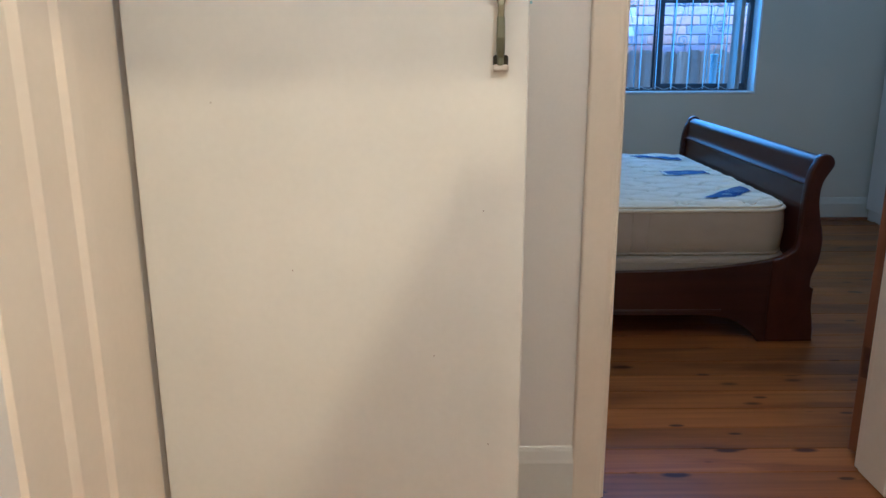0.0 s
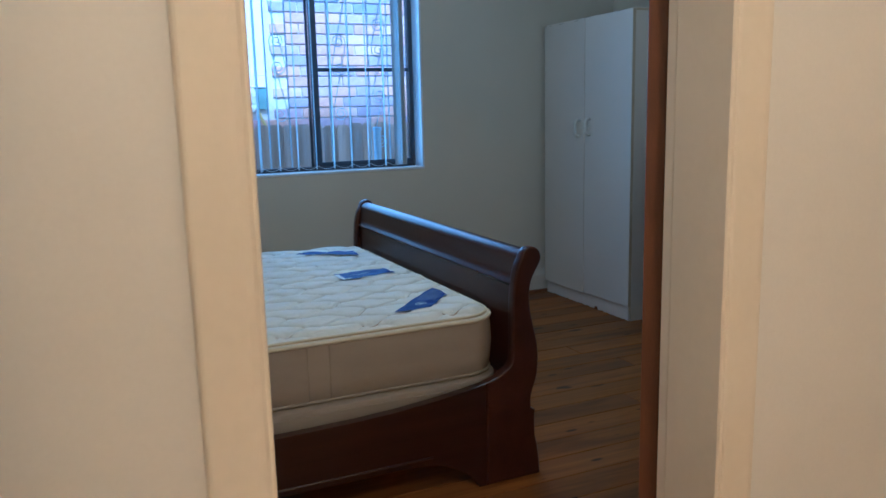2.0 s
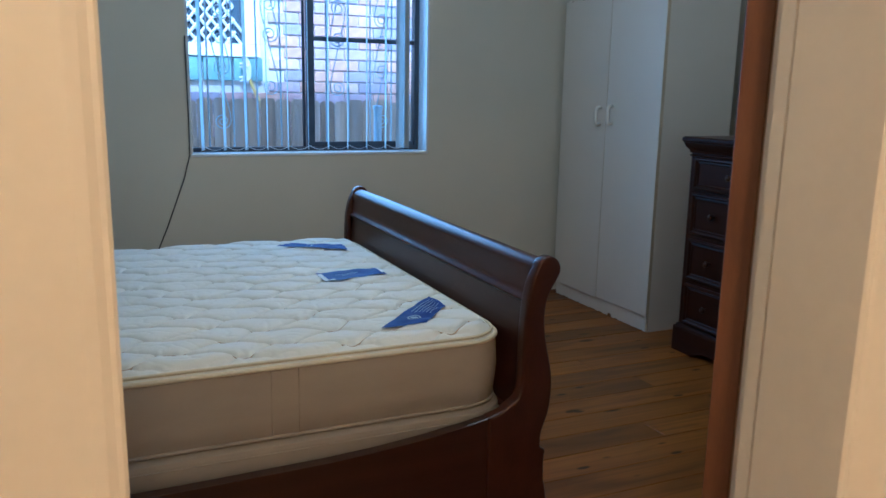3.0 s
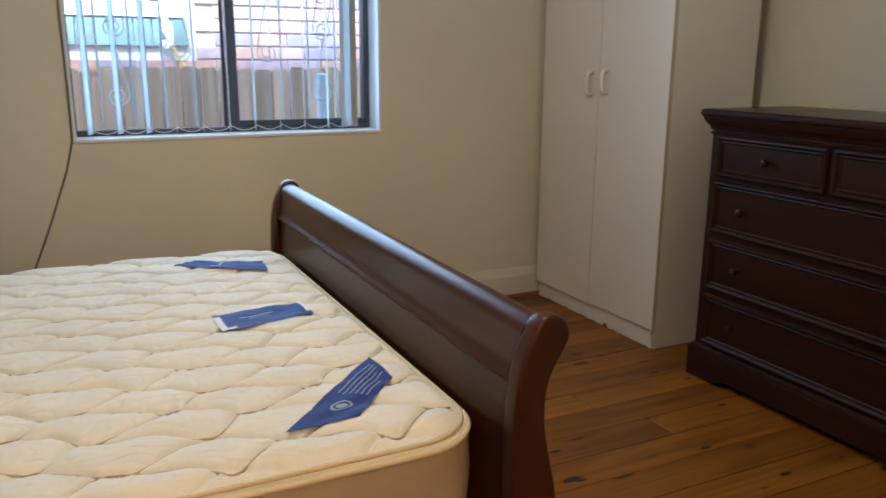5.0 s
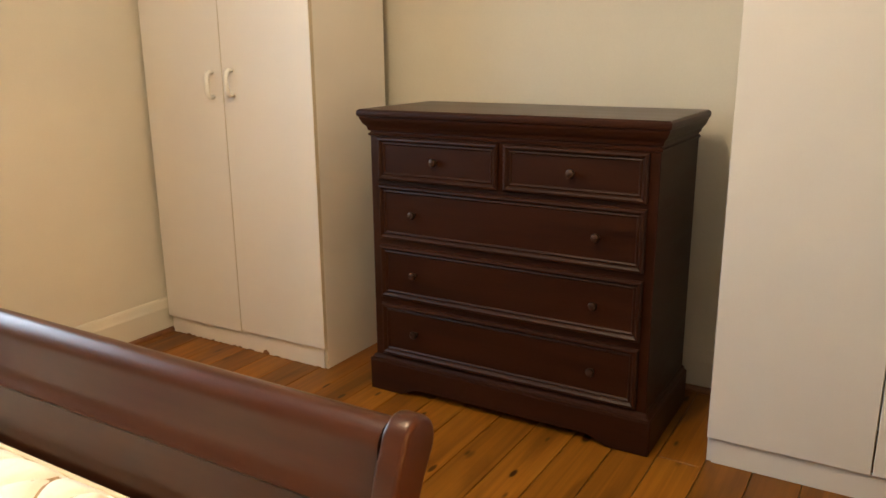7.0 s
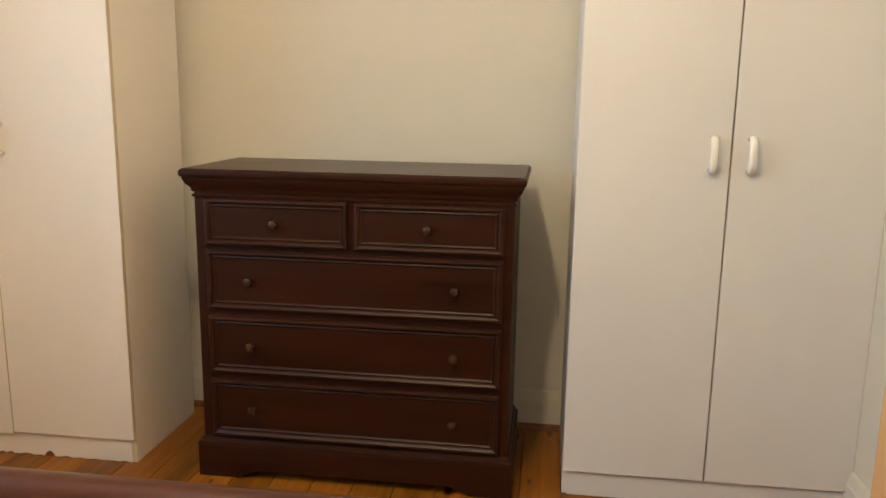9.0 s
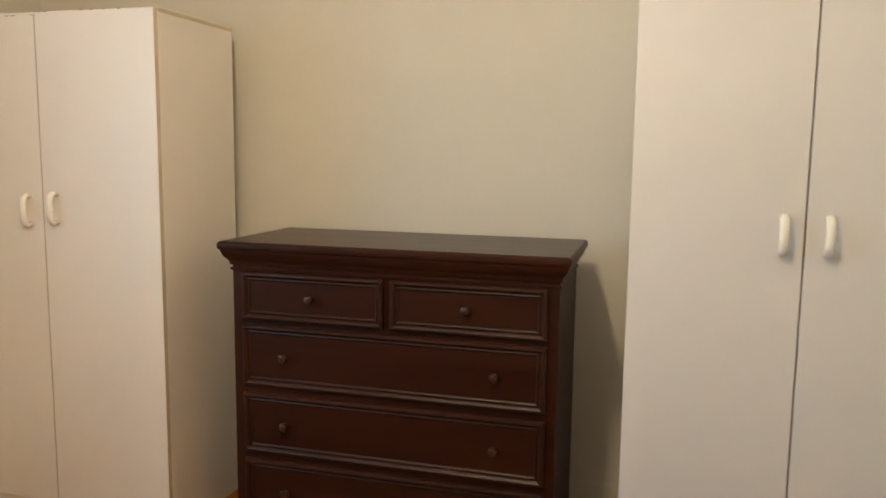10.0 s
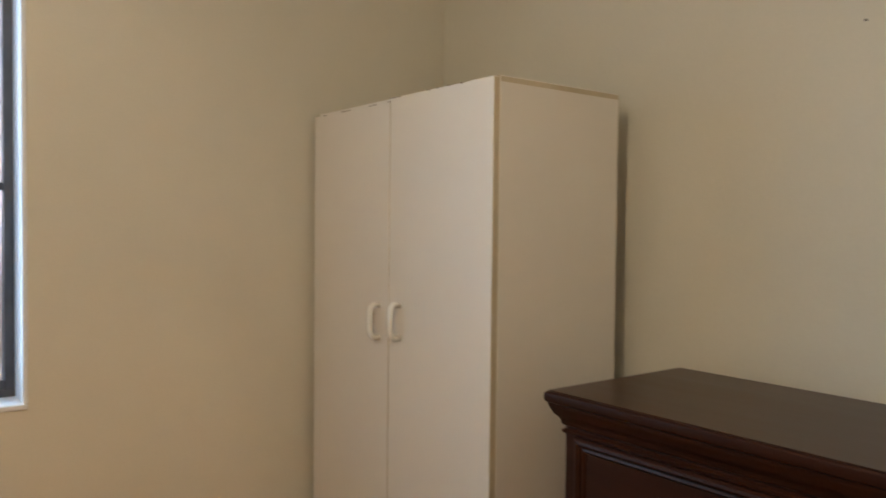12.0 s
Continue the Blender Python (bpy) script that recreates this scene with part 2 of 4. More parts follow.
M_MORTAR = surface("mortar", (0.60, 0.59, 0.58), (0.72, 0.71, 0.70), 30, rough=0.9, bump=0.3)
M_SILLBRICK = surface("glazed_sill_tile", (0.16, 0.27, 0.27), (0.24, 0.37, 0.36), 6, rough=0.5, bump=0.2, random_mix=0.15)
M_NWHITE = surface("white_frame_paint", (0.78, 0.79, 0.80), (0.84, 0.85, 0.86), 5, rough=0.5, bump=0.05)
M_DARKGLASS = surface("dark_room_glass", (0.05, 0.07, 0.09), (0.08, 0.10, 0.12), 2, rough=0.08, bump=0.0)
M_GROUND = surface("ground_gravel", (0.34, 0.33, 0.30), (0.48, 0.46, 0.42), 4, rough=0.95, bump=0.6, fine=60)
M_PIPEBLUE = surface("pale_blue_paint", (0.36, 0.50, 0.62), (0.44, 0.58, 0.70), 8, rough=0.5, bump=0.1)
M_YELLOW = surface("yellow_paint", (0.62, 0.46, 0.12), (0.72, 0.55, 0.18), 12, rough=0.5, bump=0.05)
M_BRASS = surface("aged_brass", (0.17, 0.15, 0.075), (0.27, 0.245, 0.14), 18, rough=0.42, metal=0.7, bump=0.1)
M_BLACK = surface("dark_lock_metal", (0.02, 0.018, 0.016), (0.05, 0.045, 0.04), 14, rough=0.35, metal=0.6, bump=0.05)
M_CHROME = surface("worn_chrome", (0.60, 0.59, 0.56), (0.72, 0.71, 0.69), 14, rough=0.18, metal=1.0, bump=0.0)
M_LATCH = surface("bluish_latch_steel", (0.26, 0.44, 0.54), (0.36, 0.54, 0.63), 30, rough=0.35, metal=0.4, bump=0.05)
M_CABLE = surface("black_cable", (0.02, 0.02, 0.02), (0.04, 0.04, 0.04), 8, rough=0.5, bump=0.0)
M_BOARD = board_material()
M_SUB = surface("dark_board_gap", (0.020, 0.010, 0.005), (0.04, 0.02, 0.01), 8, rough=0.9, bump=0.0)
M_GLASS = glass_material()
M_SHADE = glow("lit_glass_shade", (1.0, 0.80, 0.55), 4.0)

# ---- mesh helpers ----


def part(name, bm, material, parent=None, label="", smooth=False):
    me = bpy.data.meshes.new(name)
    bmesh.ops.recalc_face_normals(bm, faces=bm.faces)
    bm.to_mesh(me)
    bm.free()
    me.materials.append(material)
    if smooth:
        me.polygons.foreach_set("use_smooth", [True] * len(me.polygons))
        if smooth is not True:
            me.set_sharp_from_angle(angle=radians(smooth))
    ob = new(name, me)
    if parent is not None:
        ob.parent = parent
    if label:
        ob["label"] = label
    return ob


def box(bm, x0, x1, y0, y1, z0, z1, bev=0.0, m=None, seg=1):
    vs = [bm.verts.new((x, y, z)) for x in (x0, x1) for y in (y0, y1) for z in (z0, z1)]
    faces = [(0, 1, 3, 2), (4, 6, 7, 5), (0, 4, 5, 1), (2, 3, 7, 6), (0, 2, 6, 4), (1, 5, 7, 3)]
    fs = [bm.faces.new([vs[i] for i in f]) for f in faces]
    if m is not None:
        bmesh.ops.transform(bm, matrix=m, verts=vs)
    if bev:
        edges = list({e for f in fs for e in f.edges})
        bmesh.ops.bevel(bm, geom=edges, offset=bev, segments=seg, affect="EDGES", profile=0.5)
    return bm


def boxed(x0, x1, y0, y1, z0, z1, bev=0.0, seg=1):
    return box(bmesh.new(), x0, x1, y0, y1, z0, z1, bev, None, seg)


def prism(pts, axis, a, b, bev=0.0, seg=2):
    """A closed outline in two axes, drawn out along the third (axis 'x', 'y' or 'z') from a to b."""
    bm = bmesh.new()

    def at(p, v):
        return {"x": (v, p[0], p[1]), "y": (p[0], v, p[1]), "z": (p[0], p[1], v)}[axis]

    r0 = [bm.verts.new(at(p, a)) for p in pts]
    r1 = [bm.verts.new(at(p, b)) for p in pts]
    f0, f1 = bm.faces.new(r0), bm.faces.new(r1[::-1])
    n = len(pts)
    for i in range(n):
        bm.faces.new((r0[i], r0[(i + 1) % n], r1[(i + 1) % n], r1[i]))
    if bev:
        bmesh.ops.bevel(bm, geom=list(f0.edges) + list(f1.edges), offset=bev, segments=seg, affect="EDGES", profile=0.5)
    bmesh.ops.triangulate(bm, faces=[f for f in bm.faces if len(f.verts) > 4])
    return bm


def tube(bm, pts, r, closed=False, sides=8):
    pts = [Vector(p) for p in pts]
    rings, n, side = [], len(pts), None
    for i, p in enumerate(pts):
        a = pts[(i - 1) % n] if closed or i else p
        b = pts[(i + 1) % n] if closed or i < n - 1 else p
        d = (b - a).normalized()
        if side is None:
            side = d.cross(Vector((0, 0, 1)))
            if side.length < 0.05:
                side = d.cross(Vector((0, 1, 0)))
        side = (side - d * side.dot(d)).normalized()
        up = side.cross(d)
        rings.append([bm.verts.new(p + r * (math.cos(t) * side + math.sin(t) * up)) for t in [2 * math.pi * k / sides for k in range(sides)]])
    for i in range(n if closed else n - 1):
        A, B = rings[i], rings[(i + 1) % n]
        for k in range(sides):
            bm.faces.new((A[k], A[(k + 1) % sides], B[(k + 1) % sides], B[k]))
    if not closed:
        bm.faces.new(rings[0][::-1])
        bm.faces.new(rings[-1])
    return bm


def lathe(bm, prof, m, sides=16):
    """Turns (radius, height) pairs about z, then moves by m."""
    rings = [[bm.verts.new(m @ Vector((r * math.cos(2 * math.pi * k / sides), r * math.sin(2 * math.pi * k / sides), h))) for k in range(sides)] for r, h in prof]
    for A, B in zip(rings, rings[1:]):
        for k in range(sides):
            bm.faces.new((A[k], A[(k + 1) % sides], B[(k + 1) % sides], B[k]))
    bm.faces.new(rings[0][::-1])
    bm.faces.new(rings[-1])
    return bm


def thing(name, label, category, at=(0, 0, 0), group="", kind=""):
    ob = new(name)
    ob.empty_display_size = 0.1
    ob.location = at
    return tagged(ob, label, category, group, kind)


def structure(name, bm, material, label, category):
    return tagged(part(name, bm, material), label, category, kind="structure")


def wall_with_hole(name, axis, a, b, u0, u1, z0, z1, hole, material, label):
    """A wall between a and b across its thickness, from u0 to u1 along it; hole: (u0, u1, z0, z1) right through."""
    bm = bmesh.new()
    h0, h1, k0, k1 = hole
    for p, q, r, s in ((u0, h0, z0, z1), (h1, u1, z0, z1), (h0, h1, k1, z1), (h0, h1, z0, k0)):
        if q - p > 1e-4 and s - r > 1e-4:
            box(bm, *((p, q, a, b) if axis == "y" else (a, b, p, q)), r, s)
    return structure(name, bm, material, label, "wall")


# ---- setting ----
X0, X1, Y0, Y1, CEIL = -0.03, 4.26, 3.69, 7.043, 2.72
HY = 3.49                      # hall face of the wall between hall and bedroom
DX0, DX1, DTOP = 1.063, 1.858, 2.06
WX0, WX1, WZ0, WZ1 = 1.498, 2.812, 0.903, 2.16
wall_with_hole("wall_north", "y", Y1, Y1 + 0.26, X0 - 0.2, X1 + 0.2, -0.02, CEIL, (WX0, WX1, WZ0, WZ1), M_WALL, "cream painted plaster wall with the barred window")
structure("wall_east", boxed(X1, X1 + 0.2, HY, Y1, -0.02, CEIL), M_WALL, "cream painted plaster wall behind the wardrobes", "wall")
structure("wall_west", boxed(X0 - 0.2, X0, Y0, Y1, -0.02, CEIL), M_WALL, "plain cream wall at the head of the bed", "wall")
wall_with_hole("wall_south", "y", HY + 0.09, Y0, X0 - 0.2, X1, -0.02, CEIL, (DX0 - 0.03, DX1 + 0.07, -0.02, DTOP + 0.03), M_WALL, "cream bedroom side of the doorway wall")
wall_with_hole("wall_hall_end", "y", HY, HY + 0.09, X0 - 0.2, X1, -0.02, CEIL, (DX0 - 0.03, DX1 + 0.07, -0.02, DTOP + 0.03), M_HALLWALL, "white painted hall wall round the bedroom doorway")
structure("wall_hall_west", boxed(X0 - 0.2, X0, -1.4, HY, -0.02, CEIL), M_HALLWALL, "white painted hall wall", "wall")
structure("wall_hall_east", boxed(2.40, 2.58, -1.4, HY, -0.02, CEIL), M_HALLWALL, "white painted hall wall", "wall")
structure("wall_hall_south", boxed(X0 - 0.2, 2.58, -1.6, -1.4, -0.02, CEIL), M_HALLWALL, "white painted wall closing the hall", "wall")
cross = bmesh.new()
box(cross, X0, 0.40, 0.95, 1.05, -0.02, CEIL)
box(cross, 1.20, 2.40, 0.95, 1.05, -0.02, CEIL)
box(cross, 0.40, 1.20, 0.95, 1.05, 2.10, CEIL)
structure("wall_hall_cross", cross, M_HALLWALL, "white painted wall with a doorway across the hall", "wall")
lid = boxed(X0 - 0.2, X1 + 0.2, HY, Y1 + 0.26, CEIL, CEIL + 0.1)
box(lid, X0 - 0.2, 2.58, -1.6, HY, CEIL, CEIL + 0.1)
structure("ceiling", lid, M_CEIL, "flat white painted ceiling", "ceiling")
slab = boxed(X0 - 0.2, X1 + 0.2, HY, Y1 + 0.26, -0.44, -0.024)
box(slab, X0 - 0.2, 2.58, -1.6, HY, -0.44, -0.024)
floor = structure("floor", slab, M_SUB, "varnished pine floorboards with knots and dark joints", "floor")


def skirting(name, pts, label):
    """pts: (fixed axis, wall face, outward sign, from, to)."""
    axis, face, sgn, a, b = pts
    prof = [(0, 0.0), (0.018, 0.0), (0.018, 0.115), (0.015, 0.125), (0.010, 0.148), (0.006, 0.158), (0, 0.16)]
    if axis == "x":
        prof = [(0.45 * p, z) for p, z in prof]
    prof = [(face + sgn * p, z) for p, z in prof]
    bm = prism(prof, "x" if axis == "y" else "y", a, b)
    structure(name, bm, M_GLOSS if "hall" in name else M_WALL, label, "skirting board")


skirting("baseboard_north", ("y", Y1, -1, X0, X1), "white painted skirting board under the window")
skirting("baseboard_east", ("x", X1, -1, Y0, Y1), "white painted skirting board behind the wardrobes")
skirting("baseboard_south", ("y", Y0, 1, 2.0, X1), "white painted skirting board beside the doorway")
structure("trim_north", prism([(Y1 - 0.018, 0), (Y1 - 0.036, 0), (Y1 - 0.034, 0.008), (Y1 - 0.028, 0.014), (Y1 - 0.018, 0.017)], "x", X0, X1 - 0.018), M_BROWN, "brown stained quarter round bead along the floor", "floor bead")
structure("trim_east", prism([(X1 - 0.0085, 0), (X1 - 0.036, 0), (X1 - 0.034, 0.008), (X1 - 0.026, 0.014), (X1 - 0.0085, 0.017)], "y", Y0, Y1 - 0.037), M_BROWN, "brown stained quarter round bead along the floor", "floor bead")
skirting("baseboard_hall", ("y", HY, -1, X0, DX0 - 0.09), "white painted skirting board in the hall")
skirting("baseboard_hall_east", ("y", HY, -1, DX1 + 0.098, 2.40), "white painted skirting board in the hall")


def architrave(xa, xb, face, sgn, z1):
    """A flat door surround leg with eased edges."""
    w, t = xb - xa, 0.018
    u = [(0, 0), (0, 0.75 * t), (0.003, 0.93 * t), (0.007, t), (w - 0.022, t), (w - 0.012, 0.86 * t), (w - 0.005, 0.55 * t), (w, 0.12 * t), (w, 0)]
    return prism([(xa + p, face + sgn * q) for p, q in u], "z", 0.0, z1)


frame_1 = thing("door_frame_1", "white painted moulded door frame of the bedroom", "door frame", kind="structure")
part("architrave", architrave(DX0 - 0.092, DX0 - 0.002, HY, -1, DTOP + 0.09), M_FRAME, frame_1)
part("architrave", architrave(DX1 + 0.008, DX1 + 0.098, HY, -1, DTOP + 0.09), M_FRAME, frame_1)
part("architrave", boxed(DX0 - 0.002, DX1 + 0.008, HY - 0.0175, HY, DTOP + 0.006, DTOP + 0.09, 0.004), M_FRAME, frame_1)
part("architrave", architrave(DX0 - 0.092, DX0 - 0.006, Y0, 1, DTOP + 0.09), M_FRAME, frame_1)
part("architrave", architrave(DX1 + 0.055, DX1 + 0.135, Y0, 1, DTOP + 0.09), M_FRAME, frame_1)
part("jamb", boxed(DX0 - 0.03, DX0, HY - 0.010, Y0, 0, DTOP + 0.03, 0.003), M_FRAME, frame_1)
part("jamb", boxed(DX1, DX1 + 0.045, HY - 0.016, Y0 - 0.075, 0, DTOP, 0.0035), M_FRAME, frame_1)
part("jamb_back", boxed(DX1 + 0.045, DX1 + 0.07, HY, Y0, 0, DTOP + 0.03, 0.002), M_FRAME, frame_1)
part("door_stop", boxed(DX1 + 0.004, DX1 + 0.045, Y0 - 0.0735, Y0 - 0.046, 0, DTOP, 0.003), M_FRAME, frame_1)
part("head", boxed(DX0, DX1 + 0.045, HY, Y0, DTOP, DTOP + 0.03), M_FRAME, frame_1)

# bedroom door, wood, swung wide open into the room
door = thing("door_1", "varnished brown wooden door standing wide open into the bedroom", "door", (1.886, 3.727, 0), kind="structure")
door.rotation_euler = (0, 0, radians(30))
part("leaf", boxed(0.0, 0.80, -0.040, 0, 0.012, 2.045, 0.003), M_DOORWOOD, door)
part("edge_strip", boxed(-0.0045, -0.0005, -0.0395, -0.0005, 0.012, 2.045, 0.0015), M_BROWN, door, "dark brown stained hinge edge")
for z in (0.262, 1.80):
    hb = bmesh.new()
    lathe(hb, [(0.003, -0.004), (0.006, 0), (0.0065, 0.03), (0.0055, 0.031), (0.0065, 0.034), (0.0065, 0.064), (0.0055, 0.065), (0.0065, 0.068), (0.006, 0.098), (0.003, 0.102)], pose(-0.006, -0.047, z), 10)
    hinge = part("hinge", hb, M_HINGE, door, "dark stained steel hinge", 40)
    part("hinge_plate", boxed(-0.0062, -0.0046, -0.040, -0.008, z, z + 0.098, 0.0005), M_HINGE, hinge)
    flake = random.Random(5)
    for q in range(5):
        fz, fw = z - 0.03 + 0.032 * q + flake.uniform(-0.008, 0.008), flake.uniform(0.003, 0.007)
        part("paint_flake", prism([(-0.041, fz), (-0.041 + 1.6 * fw, fz + 0.4 * fw), (-0.041 + fw, fz + 2.4 * fw), (-0.041, fz + 2.0 * fw)], "x", -0.0068, -0.0044), M_GLOSS, hinge, "splash of white paint")

# hall door, white, folded back in front of the end wall
leaf = thing("door_2", "flat white painted door folded open across the hall", "door", (-0.009, 3.088, 0), kind="structure")
leaf.rotation_euler = (0, 0, math.atan2(3.027 - 3.088, 0.785))
part("leaf", boxed(0, 0.7815, 0, 0.036, 0.012, 2.04, 0.003), M_GLOSS, leaf)
pull = bmesh.new()
HX = 0.729


def strip(rows):
    """A rounded bar: rows of (z, half width, out)."""
    m = bmesh.new()
    rings = [[m.verts.new((HX + w * c, -out - 0.007 * d, z)) for c, d in ((-1, -1), (-1, 0.3), (-0.6, 1), (0.6, 1), (1, 0.3), (1, -1))] for z, w, out in rows]
    for A, B in zip(rings, rings[1:]):
        for k in range(6):
            m.faces.new((A[k], A[(k + 1) % 6], B[(k + 1) % 6], B[k]))
    m.faces.new(rings[0])
    m.faces.new(rings[-1][::-1])
    bmesh.ops.recalc_face_normals(m, faces=m.faces[:])
    return m


handle = part("pull_handle", strip([(1.348, 0.016, 0.012), (1.336, 0.015, 0.013), (1.328, 0.0085, 0.016), (1.318, 0.0062, 0.021), (1.300, 0.0060, 0.023), (1.297, 0.0062, 0.023)]), M_BRASS, leaf, "aged brass pull handle")
part("grip", strip([(1.2975, 0.0064, 0.0235), (1.294, 0.0072, 0.024), (1.260, 0.0080, 0.025), (1.238, 0.0080, 0.020), (1.226, 0.0072, 0.014)]), M_PATINA, handle, "greenish worn grip")
part("lock_case", boxed(HX - 0.0175, HX + 0.0175, -0.022, 0, 1.340, 1.47, 0.006, 2), M_BLACK, leaf, "dark metal lock case")
bolt = part("latch_bolt", boxed(0.7805, 0.7985, 0.006, 0.026, 1.340, 1.43, 0.002), M_LATCH, leaf, "bluish steel latch on the door edge")
part("latch_screw", boxed(0.7805, 0.7865, 0.012, 0.018, 1.321, 1.326, 0.001), M_LATCH, bolt)
kb = bmesh.new()
lathe(kb, [(0.014, 0), (0.0145, 0.004), (0.0125, 0.007), (0.002, 0.008)], pose(HX, -0.022, 1.362, 90), 20)
button = part("thumb_button", kb, M_CHROME, leaf, "round chrome thumb button")
part("slot", boxed(HX - 0.002, HX + 0.002, -0.0312, -0.028, 1.354, 1.364), M_BLACK, button, "dark key slot")
bracket = part("foot_bracket", boxed(HX - 0.0135, HX + 0.0145, -0.012, 0, 1.208, 1.229, 0.003), M_BLACK, leaf, "dark foot bracket")
part("bracket_plate", boxed(HX - 0.0145, HX + 0.0155, -0.015, 0, 1.199, 1.212, 0.003), M_PALE, bracket, "paint smeared lower plate")
part("bracket_tongue", boxed(HX - 0.0065, HX + 0.0065, -0.017, -0.002, 1.210, 1.234, 0.003), M_PATINA, bracket)

for mx, mz in ((0.31, 0.80), (0.715, 0.42), (0.165, 1.14), (0.70, 0.93), (0.60, 0.62)):
    mb = bmesh.new()
    lathe(mb, [(0.0013, 0), (0.0010, 0.0006)], pose(mx, 0, mz, 90), 8)
    part("mark", mb, M_BROWN, leaf, "small dark nail mark")

# door of the cross wall, swung back along the far hall
back = thing("door_3", "flat white painted door standing open in the hall", "door", (1.16, 0.945, 0), kind="structure")
part("leaf", boxed(0.0, 0.036, -0.79, 0.0, 0.012, 2.05, 0.003), M_GLOSS, back)

frame_2 = thing("door_frame_2", "painted moulded door frame on the hall wall, tinted with warm lamplight", "door frame", kind="structure")
part("jamb", boxed(X0, X0 + 0.012, 2.876, 3.085, 0, 2.08, 0.003), M_FRAME, frame_2)
ap = [(X0, 2.57), (X0 + 0.010, 2.575), (X0 + 0.014, 2.69), (X0 + 0.024, 2.708), (X0 + 0.024, 2.722), (X0 + 0.015, 2.732), (X0 + 0.018, 2.812), (X0 + 0.029, 2.822), (X0 + 0.031, 2.855), (X0 + 0.022, 2.872), (X0, 2.875)]
part("architrave", prism(ap, "z", 0, 2.12), M_FRAME, frame_2)

# ---- window ----
win = thing("window_1", "dark aluminium sliding window in a white reveal", "window", kind="structure")
FY = Y1 + 0.15
part("sill", boxed(WX0, WX1, Y1 - 0.006, FY, WZ0 - 0.004, WZ0 + 0.012, 0.003), M_REVEAL, win, "white painted sill")
part("reveal", boxed(WX1 - 0.012, WX1 + 0.001, Y1 - 0.002, FY, WZ0 + 0.012, WZ1, 0.002), M_REVEAL, win)
part("reveal", boxed(WX0 - 0.001, WX0 + 0.012, Y1 - 0.002, FY, WZ0 + 0.012, WZ1, 0.002), M_REVEAL, win)
part("reveal", boxed(WX0 + 0.012, WX1 - 0.012, Y1 - 0.002, FY, WZ1 - 0.012, WZ1 + 0.001, 0.002), M_REVEAL, win)
XA, XB, ZA, ZB = WX0 + 0.012, WX1 - 0.012, WZ0 + 0.012, WZ1 - 0.012
fr = bmesh.new()
for b in ((XA, XB, ZA, ZA + 0.022), (XA, XB, ZB - 0.035, ZB), (XA, XA + 0.007, ZA + 0.022, ZB - 0.035), (XB - 0.027, XB, ZA + 0.022, ZB - 0.035)):
    box(fr, b[0], b[1], FY - 0.03, FY + 0.03, b[2], b[3], 0.002)
part("window_frame", fr, M_BRONZE, win)
MX = 2.158
part("sash", box(bmesh.new(), MX - 0.020, MX + 0.024, FY - 0.022, FY + 0.002, ZA + 0.022, ZB - 0.035, 0.002), M_BRONZE, win)
part("mid_rail", boxed(MX + 0.024, XB - 0.027, FY - 0.018, FY, 1.512, 1.534, 0.002), M_BRONZE, win)
part("sash_rail", boxed(MX + 0.024, XB - 0.027, FY - 0.020, FY, ZA + 0.022, ZA + 0.048, 0.002), M_BRONZE, win)
part("stile", boxed(MX - 0.036, MX - 0.021, FY + 0.004, FY + 0.022, ZA + 0.022, ZB - 0.035, 0.002), M_BRONZE, win)
for a, b, y in ((XA + 0.007, MX - 0.036, FY + 0.012), (MX + 0.024, XB - 0.027, FY - 0.010)):
    pane = part("pane", boxed(a, b, y - 0.002, y + 0.002, ZA + 0.023, ZB - 0.036), M_GLASS, win, "clear window glass")
    pane.visible_shadow = False

# security grille outside: round bars and scrolls
grille = thing("window_grille", "pale blue painted wrought iron security grille with scrolls", "window grille")
GY = Y1 + 0.20
for z in (ZA - 0.004, ZB - 0.02):
    part("rail", boxed(WX0 + 0.002, WX1 - 0.002, GY - 0.005, GY + 0.005, z - 0.006, z + 0.006, 0.001), M_BAR, grille)
for i in range(9):
    x = 1.621 + 0.1295 * i
    b = bmesh.new()
    tube(b, [(x, GY, ZA - 0.006), (x, GY, ZB - 0.016)], 0.0050, sides=6)
    part("bar", b, M_BAR, grille)


def scroll(x, zb, zt, side):
    """An S of thin iron: a slanting rod that curls into a spiral at its foot and, turned round, at its head."""
    curl = []
    for k in range(30):
        a = math.pi + k / 29 * 1.75 * 2 * math.pi
        q = 0.045 * (1 - 0.78 * k / 29)
        curl.append((-side * q * math.cos(a), q * math.sin(a)))
    low = [(x + u, GY - 0.011, zb + w) for u, w in curl]
    high = [(x - u, GY - 0.011, zt - w) for u, w in curl]
    return low[::-1] + [(x + side * 0.040, GY - 0.011, zb + 0.05), (x - side * 0.040, GY - 0.011, zt - 0.05)] + high


for x, feet, side in ((1.69, (1.075, 1.36, 1.645), 1), (1.952, (1.26, 1.54), 1), (2.334, (1.26, 1.53), -1), (2.595, (1.08, 1.362, 1.645), -1)):
    for zb in feet:
        b = bmesh.new()
        tube(b, scroll(x, zb, zb + 0.435, side), 0.0032, sides=5)
        part("scroll", b, M_BAR, grille)

